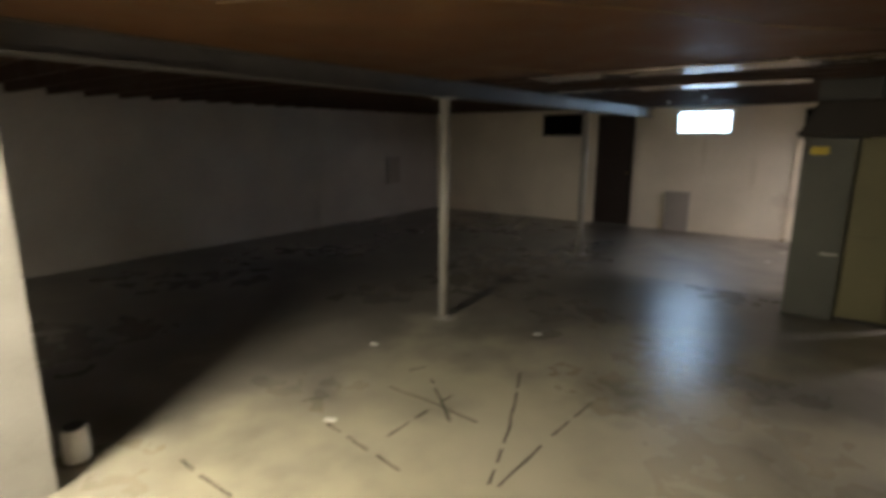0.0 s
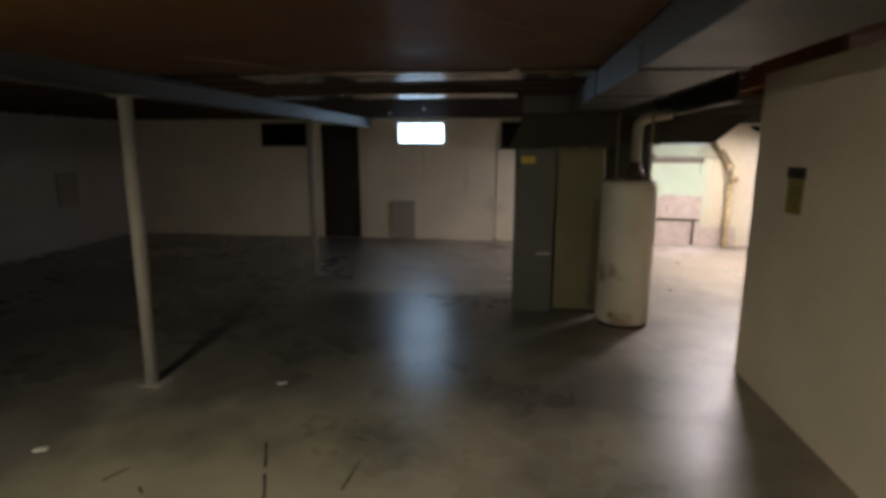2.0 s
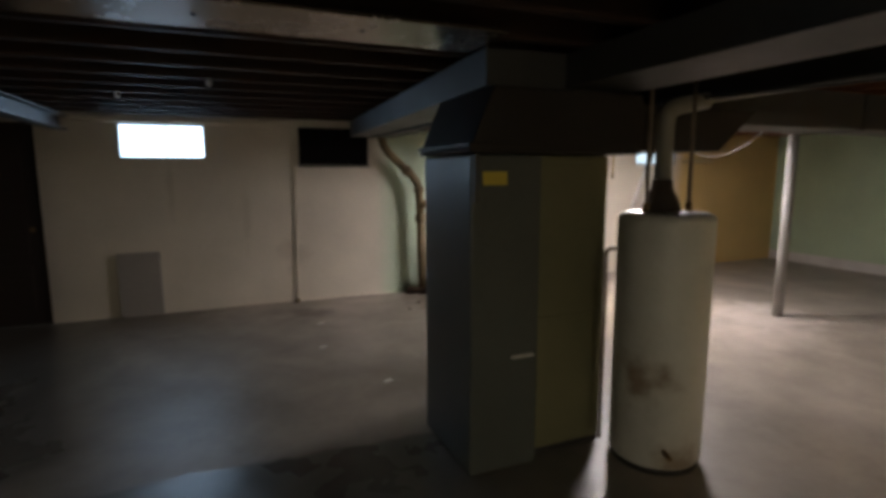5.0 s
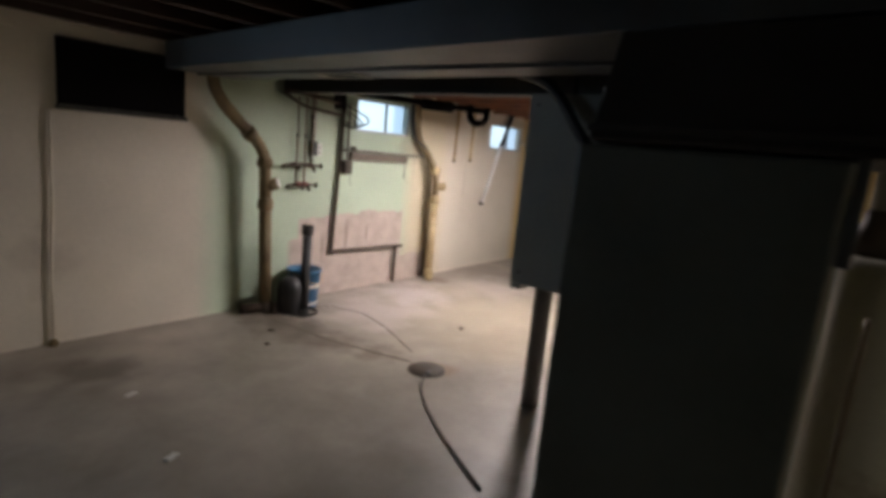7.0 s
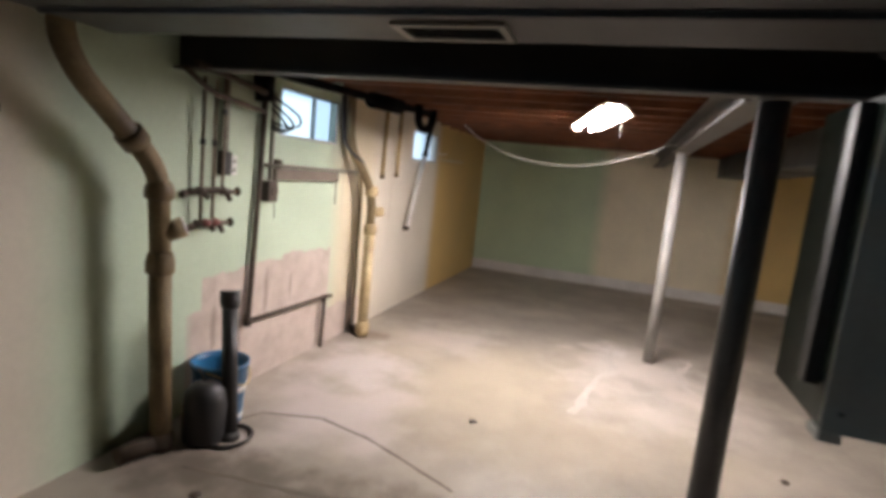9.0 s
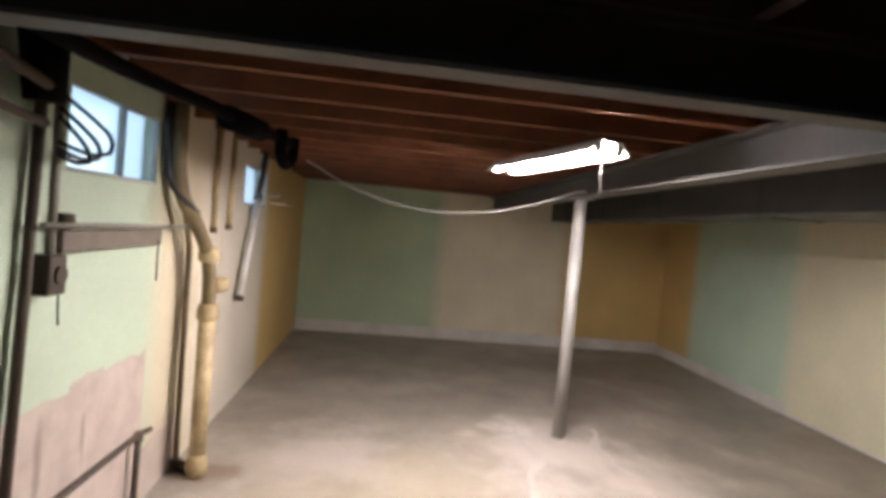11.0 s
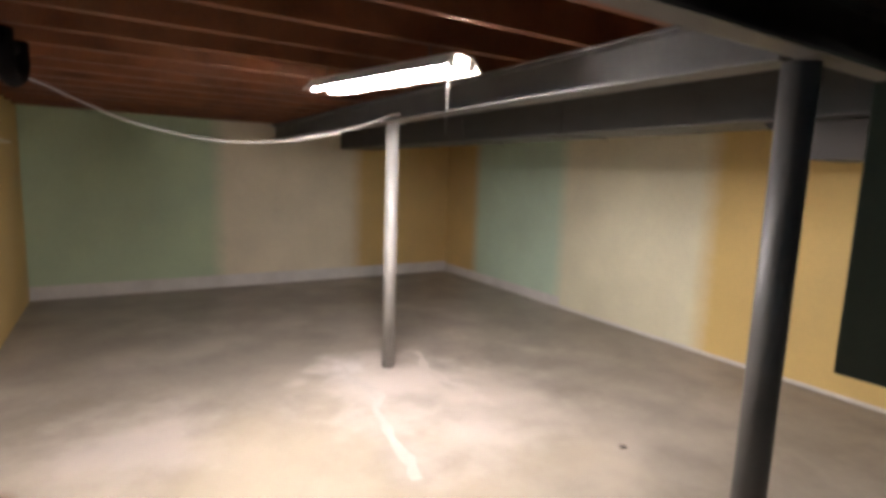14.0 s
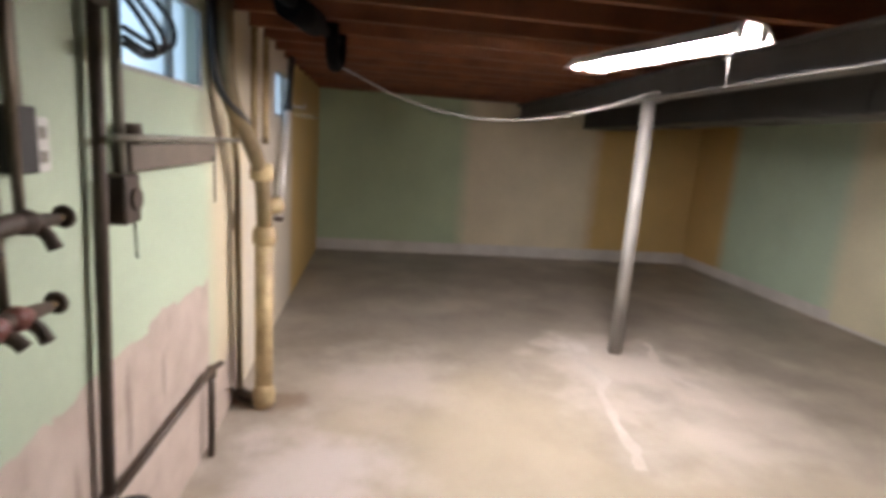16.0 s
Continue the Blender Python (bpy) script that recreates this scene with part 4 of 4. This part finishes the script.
part("hub", hub(B(), (3.225, -0.19, 1.28), R, 0.09), M_IRON_OLD, st)
part("hub", hub(B(), (3.27, -0.19, 0.0), R, 0.10), M_IRON_DARK, st)
part("foot_bend", sweep(B(), bend([(3.27, -0.19, 0.08), (3.26, -0.19, 0.045), (3.06, -0.14, 0.045)], 0.05), 0.045, 14), M_IRON_DARK, st)
part("cleanout", sweep(B(), [(3.25, -0.20, 1.12), (3.31, -0.26, 1.16)], [0.045, 0.05], 16), M_IRON_OLD, st)
part("cleanout_cap", sweep(B(), [(3.31, -0.26, 1.16), (3.316, -0.266, 1.163)], [0.044, 0.040], 16), M_WHITE, st, "pale cleanout cap")
part("elbow_collar", sweep(B(), [(3.10, -0.19, 1.533), (3.05, -0.19, 1.58)], R * 1.2, 16), M_IRON_OLD, st)

st = thing("soil_stack", "cream painted cast iron drain stack beside window", "pipe", "drain stacks")
R = 0.048
part("lower_pipe", sweep(B(), [(5.515, -0.185, 0.0), (5.515, -0.185, 0.95)], R, 20), M_IRON_CREAM, st)
part("upper_pipe", sweep(B(), bend([(5.515, -0.185, 0.95), (5.51, -0.18, 1.22), (5.47, -0.165, 1.36), (5.37, -0.12, 1.52), (5.28, -0.085, 1.62), (5.23, -0.07, 1.78), (5.22, -0.07, 2.11)], 0.08, 6), R * 0.8, 20), M_IRON_OLD, st)
part("hub", hub(B(), (5.515, -0.185, 0.93), R, 0.10), M_IRON_CREAM, st)
part("hub", hub(B(), (5.515, -0.185, 0.02), R, 0.12), M_IRON_CREAM, st)
part("cleanout", sweep(B(), [(5.53, -0.19, 1.13), (5.605, -0.23, 1.135), (5.612, -0.234, 1.135)], [0.04, 0.05, 0.05], 16), M_IRON_CREAM, st)
part("hub", hub(B(), (5.50, -0.175, 1.27), R, 0.09), M_IRON_CREAM, st)
w = thing("waste_pipe", "thin brown waste pipe beside the stack", "pipe")
part("pipe_run", sweep(B(), bend([(5.60, -0.035, 0.03), (5.57, -0.035, 1.35), (5.48, -0.04, 1.50), (5.40, -0.05, 1.60)], 0.06), 0.017, 12), M_IRON_OLD, w)
part("foot_elbow", sweep(B(), bend([(5.60, -0.035, 0.06), (5.60, -0.04, 0.03), (5.55, -0.13, 0.03)], 0.03), 0.032, 12), M_IRON_DARK, w)

w = thing("water_line", "dark iron water pipe turning along the wall", "pipe")
part("riser", sweep(B(), bend([(4.185, -0.032, 2.05), (4.155, -0.032, 1.3), (4.11, -0.032, 0.44)], 0.02), 0.018, 12), M_IRON_DARK, w)
part("cross_run", sweep(B(), bend([(4.11, -0.032, 0.445), (5.06, -0.045, 0.43), (5.13, -0.065, 0.428)], 0.03), 0.015, 12), M_IRON_DARK, w)
part("leg", sweep(B(), [(5.04, -0.04, 0.0), (5.045, -0.044, 0.425)], 0.016, 12), M_IRON_DARK, w)
part("elbow", lathe(B(), [(0.024, -0.03), (0.026, 0.0), (0.024, 0.03)], (4.11, -0.032, 0.445), 12), M_IRON_DARK, w)
part("tee", lathe(B(), [(0.022, -0.03), (0.024, 0.0), (0.02, 0.02)], (5.045, -0.044, 0.425), 12), M_IRON_DARK, w)

for x, z0 in ((6.02, 1.44), (6.36, 1.46)):
    w = thing("pipe_stub", "short cream painted pipe ending high on the wall", "pipe", "pipe stubs by the stack")
    part("tube", sweep(B(), [(x, -0.025, z0), (x + 0.01, -0.025, JOIST)], 0.019, 12), M_IRON_CREAM, w)
    part("end_cap", sweep(B(), [(x, -0.025, z0 - 0.02), (x, -0.025, z0 + 0.02)], 0.023, 12), M_IRON_OLD, w)

for i, (x, z0, z1) in enumerate(((3.64, 1.11, 1.92), (3.73, 1.11, 1.92), (3.80, 1.29, 1.95))):
    w = thing("supply_pipe", "thin grey water supply pipe on green wall", "pipe", "supply pipes with taps")
    part("pipe_run", sweep(B(), [(x, -0.05, z0), (x, -0.05, z1)], 0.010, 10), M_COPPER, w)
    part("pipe_clip", lathe(B(), [(0.016, 0), (0.016, 0.03)], (x, -0.05, z0 + 0.45), 10), M_TIN, w)


def tap(x0, x1, z, mat):
    w = thing("wall_tap", "dark tarnished double tap with round handles", "tap", "wall taps")
    part("manifold", sweep(B(), [(x0, -0.075, z), (x0 + 0.12, -0.075, z + 0.012), (x1 - 0.13, -0.075, z + 0.014), (x1, -0.078, z + 0.004)], [0.012, 0.019, 0.02, 0.013], 12), M_IRON_DARK, w)
    for x, drop in ((x0 + 0.10, 0.03), (x1 - 0.10, 0.045)):
        part("valve_body", sweep(B(), [(x - 0.03, -0.075, z + 0.01), (x, -0.078, z + 0.012), (x + 0.03, -0.075, z + 0.01)], [0.018, 0.027, 0.018], 12), mat, w)
        part("spout", sweep(B(), bend([(x + 0.02, -0.075, z), (x + 0.025, -0.10, z - 0.012), (x + 0.03, -0.112, z - drop)], 0.02), [0.014] * 7 + [0.015], 10), M_IRON_DARK, w)
        part("stay", sweep(B(), [(x, -0.002, z + 0.01), (x, -0.07, z + 0.01)], 0.011, 8), M_IRON_DARK, w)
    part("stem", sweep(B(), [(x1, -0.078, z + 0.004), (x1 + 0.03, -0.08, z + 0.006)], 0.009, 8), M_BRASS, w)
    part("handle", sweep(B(), [(x1 + 0.018, -0.08, z + 0.006), (x1 + 0.025, -0.08, z + 0.006), (x1 + 0.032, -0.08, z + 0.006)], [0.020, 0.026, 0.020], 14), M_IRON_DARK, w)
    part("end_cap", sweep(B(), [(x0 - 0.03, -0.075, z - 0.012), (x0 + 0.005, -0.075, z)], [0.014, 0.02], 12), M_IRON_DARK, w)


tap(3.50, 3.87, 1.30, M_IRON_DARK)
tap(3.55, 3.82, 1.12, M_RED)

o = thing("outlet_box", "grey metal outlet box with white receptacle", "outlet", at=(3.84, -0.002, 1.44))
bm = B()
box(bm, -0.035, 0.028, -0.055, 0.0, -0.04, 0.095, 0.005)
part("box_body", bm, M_STEEL_DARK, o)
bm = B()
box(bm, 0.030, 0.085, -0.045, -0.002, -0.04, 0.075, 0.004)
plate = part("receptacle", bm, M_WHITE, o)
for dz in (-0.008, 0.043):
    bm = B()
    box(bm, 0.044, 0.071, -0.047, -0.0455, dz - 0.013, dz + 0.013, 0.0006)
    part("socket", bm, M_GREYTIN, plate)
part("conduit", sweep(B(), [(-0.003, -0.028, 0.09), (-0.003, -0.028, 0.6)], 0.017, 10), M_GREYTIN, o)

a = thing("pipe_shelf", "green board and pale rod on wall below window", "shelf")
bm = B()
box(bm, 4.30, 5.13, -0.055, -0.002, 1.375, 1.455, 0.006)
part("board", bm, M_TRENCH, a)
part("rod", sweep(B(), [(4.16, -0.07, 1.475), (5.50, -0.07, 1.468)], 0.011, 10), M_GREYTIN, a)
part("knob", lathe(B(), [(0.02, 0), (0.035, 0.02), (0.03, 0.06)], (4.33, -0.04, 1.456), 12), M_IRON_DARK, a)
part("wire_end", sweep(B(), [(5.08, -0.058, 1.40), (5.08, -0.06, 1.20)], 0.004, 6), M_STEEL_DARK, a)
b = thing("meter_box", "small rusty iron box on the wall", "box", at=(4.25, -0.002, 1.275))
bm = B()
box(bm, -0.05, 0.05, -0.075, 0.0, -0.04, 0.10, 0.01)
part("box_body", bm, M_IRON_DARK, b)
part("lid", sweep(B(), [(0.005, -0.075, 0.03), (0.005, -0.085, 0.03)], 0.032, 16), M_IRON_DARK, b)
part("riser", sweep(B(), [(-0.005, -0.045, 0.10), (0.0, -0.045, 0.66)], 0.015, 10), M_GREYTIN, b)
part("loose_wire", sweep(B(), sag((0.03, -0.06, -0.04), (0.04, -0.06, -0.15), 0.01, 6), 0.003, 6), M_STEEL_DARK, b)

# pipes below the joists along the north wall
w = thing("overhead_pipe", "dark iron pipes under joists along the wall", "pipe")
part("pipe_run", sweep(B(), bend([(3.64, -0.20, 2.03), (4.2, -0.22, 2.03), (4.95, -0.40, 2.03), (5.9, -0.5, 2.05)], 0.2), 0.03, 14), M_BLACKBOARD, w)
part("branch", sweep(B(), bend([(3.45, -0.10, 1.93), (3.66, -0.08, 1.84), (4.12, -0.08, 1.80)], 0.1), 0.016, 12), M_IRON_DARK, w)
part("branch", sweep(B(), bend([(3.42, -0.2, 1.95), (3.70, -0.18, 1.93), (4.12, -0.12, 1.90)], 0.1), 0.018, 12), M_IRON_DARK, w)
part("trap", sweep(B(), bend([(5.62, -0.5, 2.09), (5.62, -0.5, 1.94), (5.76, -0.5, 1.89), (5.92, -0.52, 1.94), (5.92, -0.52, 2.09)], 0.12, 8), 0.036, 14), M_BLACKBOARD, w)
part("fitting", sweep(B(), [(4.95, -0.38, 2.02), (5.35, -0.44, 2.03)], 0.06, 14), M_BLACKBOARD, w)
part("fitting", sweep(B(), [(4.06, -0.10, 2.10), (4.08, -0.10, 1.86)], [0.07, 0.055], 14), M_BLACKBOARD, w)
c = thing("hose_loop", "dark flexible hose hanging beside window", "hose")
part("hose_run", sweep(B(), bend([(5.17, -0.03, 2.10), (5.18, -0.03, 1.88), (5.21, -0.035, 1.70), (5.27, -0.11, 1.60), (5.36, -0.14, 1.55)], 0.08, 6), 0.018, 10), M_BLACK, c)

for k, (dz, dr) in enumerate(((0.0, 1.0), (-0.045, 0.72), (-0.075, 0.5))):
    c = thing("hanging_cable", "loose black cable loop in front of window", "cable", "black cables by the window")
    loop = [(4.13, -0.12, 1.90 + dz), (4.13 + 0.16 * dr, -0.13, 1.855 + dz), (4.13 + 0.26 * dr, -0.14, 1.815 + dz), (4.13 + 0.29 * dr, -0.14, 1.78 + dz), (4.13 + 0.27 * dr, -0.14, 1.745 + dz * 0.6), (4.13 + 0.17 * dr, -0.13, 1.725 + dz * 0.5), (4.13, -0.12, 1.745 + dz * 0.5)]
    part("cable_run", sweep(B(), bend(loop, 0.06, 4), 0.008, 8), M_BLACK, c)

# tin pipe hanging by the last window
hp = thing("hanging_pipe", "bright tin downpipe hanging slantwise from joist", "pipe")
part("tube", sweep(B(), [(7.03, -0.06, 1.71), (6.67, -0.06, 0.89)], 0.030, 14), M_CHROME, hp)
part("upper_tube", sweep(B(), [(7.205, -0.06, JOIST), (7.03, -0.06, 1.71)], 0.027, 14), M_STEEL_DARK, hp, "dark upper length of the pipe")
part("collar", sweep(B(), [(7.045, -0.06, 1.745), (7.02, -0.06, 1.685)], 0.035, 14), M_TIN, hp)
part("end_ring", sweep(B(), [(6.675, -0.06, 0.905), (6.665, -0.06, 0.88)], 0.036, 14), M_IRON_DARK, hp)
s = thing("wall_shelf", "short pale shelf board high on ochre wall", "shelf")
bm = B()
box(bm, 7.75, 8.25, -0.16, -0.002, 1.68, 1.70, 0.003)
part("board", bm, M_YELLOW, s)
part("hook", sweep(B(), [(7.62, -0.002, 1.76), (7.62, -0.10, 1.75), (7.62, -0.12, 1.78)], 0.006, 8), M_CHROME, s)

# ---- sump corner ----
b = thing("bucket", "blue plastic bucket with white bands against wall", "bucket", at=(3.66, -0.21, 0))
part("shell", lathe(B(), [(0.125, 0.0), (0.13, 0.01), (0.15, 0.33), (0.16, 0.335), (0.16, 0.36), (0.148, 0.36), (0.138, 0.32), (0.12, 0.03)], seg=32), M_BLUE, b)
part("white_band", lathe(B(), [(0.1425, 0.19), (0.1455, 0.19), (0.1475, 0.225), (0.1445, 0.225)], seg=32), M_WHITE, b)
part("white_band", lathe(B(), [(0.1315, 0.03), (0.1335, 0.03), (0.135, 0.055), (0.133, 0.055)], seg=32), M_WHITE, b)
part("handle", sweep(B(), [(0.165 * math.cos(t), 0.165 * math.sin(t), 0.34 - 0.10 * math.sin(t - 0.2) ** 2) for t in [0.2 - 0.28 * q for q in range(12)]], 0.005, 6), M_GAS, b)
c = thing("sump_pump", "black rounded sump pump beside blue bucket", "pump", at=(3.45, -0.30, 0))
part("pump_body", lathe(B(), [(0.10, 0.0), (0.112, 0.02), (0.115, 0.20), (0.10, 0.27), (0.07, 0.31), (0.03, 0.325)], seg=28), M_BLACK, c)
part("pump_cord", sweep(B(), bend([(0.0, 0.0, 0.32), (0.04, 0.08, 0.36), (0.12, 0.20, 0.28)], 0.04), 0.008, 8), M_BLACK, c)
p = thing("standpipe", "black plastic standpipe with wide collar and ring", "pipe", at=(3.52, -0.41, 0))
part("tube", sweep(B(), [(0, 0, 0.0), (0.095, 0.112, 0.72)], 0.042, 20), M_BLACK, p)
part("collar", sweep(B(), [(0.091, 0.107, 0.69), (0.094, 0.11, 0.71), (0.103, 0.122, 0.785)], [0.044, 0.054, 0.054], 20), M_BLACK, p)
part("foot_ring", sweep(B(), [(0.125 * math.cos(q * math.pi / 12), 0.11 * math.sin(q * math.pi / 12), 0.012) for q in range(25)], 0.011, 8), M_STEEL_DARK, p)
part("foot_bracket", lathe(B(), [(0.055, 0.0), (0.052, 0.03), (0.044, 0.04)], seg=16), M_TIN, p)

# ---- on the floor ----
d = thing("floor_drain", "round rusty iron floor drain cover", "drain", at=(3.455, -1.95, 0))
part("rim", lathe(B(), [(0.135, 0.0), (0.132, 0.008), (0.12, 0.010)], seg=32), M_IRON_DARK, d)
part("grate", lathe(B(), [(0.118, 0.0102), (0.115, 0.014), (0.02, 0.016)], seg=32), M_IRON_DARK, d)


def ribbon(points, width, z=0.0, rise=0.003, ragged=0.0, broken=False):
    """A thin uneven strip lying on the floor."""
    bm = B()
    pts = [Vector((x, y)) for x, y in points]
    fine = []
    for a, b in zip(pts, pts[1:]):
        n = max(2, int((b - a).length / 0.06))
        fine += [a.lerp(b, i / n) for i in range(n)]
    fine.append(pts[-1])
    rows = []
    for i, p in enumerate(fine):
        d = (fine[min(i + 1, len(fine) - 1)] - fine[max(i - 1, 0)]).normalized()
        s = Vector((-d.y, d.x))
        w = width * (0.45 + 0.75 * noise.noise((p.x * 7, p.y * 7, 2.0)) ** 2 + 0.35 * random.random())
        w *= max(0.15, 1.0 + ragged * (1.6 * noise.noise((p.x * 4, p.y * 4, 5.0)) + 0.9 * noise.noise((p.x * 17, p.y * 17, 1.0))))
        o = s * (0.012 + 0.05 * ragged) * noise.noise((p.x * 5, p.y * 5, 9.0))
        rows.append([bm.verts.new((*(p + o + s * w), z + 0.0005)), bm.verts.new((*(p + o), z + rise)), bm.verts.new((*(p + o - s * w), z + 0.0005))])
    for q, w in zip(rows, rows[1:]):
        if broken and noise.noise((q[1].co.x * 9, q[1].co.y * 9, 3.0)) > 0.17:
            continue
        bm.faces.new((q[0], q[1], w[1], w[0]))
        bm.faces.new((q[1], q[2], w[2], w[1]))
    bmesh.ops.delete(bm, geom=[v for v in bm.verts if not v.link_faces], context="VERTS")
    return bm


LINES = [[(1.18, -8.03), (0.98, -7.45), (0.69, -6.79)], [(1.20, -8.02), (1.22, -7.4), (1.26, -6.88)], [(0.12, -8.06), (0.75, -8.14)],
         [(0.48, -8.01), (0.50, -7.35)], [(-0.22, -8.75), (0.25, -8.76)], [(0.25, -7.25), (0.68, -7.62)], [(1.02, -6.62), (1.32, -6.72)], [(0.0, -7.28), (0.12, -7.05)], [(0.02, -7.50), (0.42, -7.50), (0.81, -7.53)], [(-0.22, -7.98), (-0.12, -7.81)]]
for pts in LINES:
    c = tagged(part("floor_line", ribbon(pts, 0.010, broken=True), M_CRACK), "dark broken tar line left on the concrete floor", "floor mark", "old tar lines on floor")
for pts, w in (([(3.72, -0.32), (3.85, -0.38), (3.96, -0.72), (3.88, -1.05), (3.77, -1.34), (3.62, -1.66)], 0.014), ([(3.20, -0.40), (3.25, -0.80), (3.30, -1.16), (3.40, -1.50), (3.48, -1.78)], 0.026)):
    tagged(part("floor_line", ribbon(pts, w), M_TRENCH), "thin dark trench line across the concrete floor", "floor mark", "trench lines at the drain")
c = thing("drain_hose", "thin dark hose lying from the drain", "hose")
part("hose_run", sweep(B(), bend([(3.37, -2.03, 0.020), (3.29, -2.06, 0.010), (3.18, -2.14, 0.010), (3.03, -2.31, 0.010), (2.85, -2.58, 0.010), (2.60, -3.03, 0.010)], 0.12, 5), 0.0085, 8), M_BROWNHOSE, c)
part("hose_end", sweep(B(), [(3.40, -2.015, 0.022), (3.36, -2.035, 0.020)], 0.017, 10), M_TIN, c)
for pts, w in (([(6.62, -3.10), (6.35, -2.98), (6.11, -2.92), (5.95, -2.94), (5.77, -3.01)], 0.045), ([(6.62, -2.37), (6.28, -2.34), (6.05, -2.37), (5.84, -2.335), (5.60, -2.26), (5.30, -2.20), (5.08, -2.17), (4.87, -2.14)], 0.046)):
    tagged(part("cement_seam", ribbon(pts, w, ragged=1.0), M_PATCH), "pale cement repair seam on the floor", "floor mark", "cement repairs")
for x, y in ((-0.506, -7.02), (0.456, -6.05), (0.10, -8.02), (1.71, -1.84), (1.82, -1.08), (2.02, -2.80)):
    bm = B()
    box(bm, -0.035, 0.035, -0.018, 0.018, 0.0, 0.008, 0.003)
    p = tagged(part("paint_chip", bm, M_WHITE), "small white paint flake lying on the floor", "debris", "flakes on the floor")
    p.location, p.rotation_euler = (x, y, 0.0005), (0, 0, 0.4)
can = thing("paint_can", "small white can beside the stair wall", "can", at=(-0.66, -9.06, 0))
part("can_body", lathe(B(), [(0.06, 0), (0.062, 0.01), (0.062, 0.17), (0.055, 0.18)], seg=24), M_WHITE, can)
part("can_lid", lathe(B(), [(0.05, 0.18), (0.05, 0.188)], seg=24), M_TIN, can)

# cables stapled under the joists
for pts in ([(0.3, -6.65, 2.091), (0.52, -6.5, 2.085), (0.75, -5.98, 2.082), (1.5, -5.8, 2.08), (2.05, -5.92, 2.084), (2.52, -5.75, 2.09)], [(0.5, -8.78, 2.092), (0.84, -8.66, 2.09), (1.2, -8.4, 2.088), (1.45, -8.11, 2.086), (1.73, -7.75, 2.086), (2.09, -7.07, 2.086), (2.52, -6.7, 2.09)]):
    c = thing("joist_cable", "pale electric cable strung below the ceiling boards", "cable", "cables under the joists")
    part("cable_run", sweep(B(), bend(pts, 0.25, 8), 0.0032, 8), M_IRON_OLD, c)

for x, y, r in ((0.31, -1.96, 0.3), (0.92, -2.75, 0.1)):
    k = thing("knob_insulator", "small white porcelain knob under the joist", "insulator", "porcelain knobs", at=(x, y, JOIST))
    part("knob", lathe(B(), [(0.014, 0.0), (0.02, -0.01), (0.013, -0.02), (0.02, -0.032), (0.008, -0.04)], seg=14), M_WHITE, k)
for x, y, s2 in ((3.05, -0.62, 1.0), (2.86, -0.86, 0.8), (3.86, -3.12, 0.7), (4.40, -1.55, 0.9), (4.6, -3.35, 0.8)):
    bm = B()
    lathe(bm, [(0.03 * s2, 0.0), (0.026 * s2, 0.006), (0.008, 0.009)], seg=9)
    for vert in bm.verts:
        vert.co.x *= 1.0 + 0.5 * noise.noise((vert.co.x * 40 + x, vert.co.y * 40, y))
    q = tagged(part("rubble_crumb", bm, M_IRON_DARK), "dark crumb of dirt lying on the floor", "debris", "crumbs on the floor")
    q.location = (x, y, 0.0)
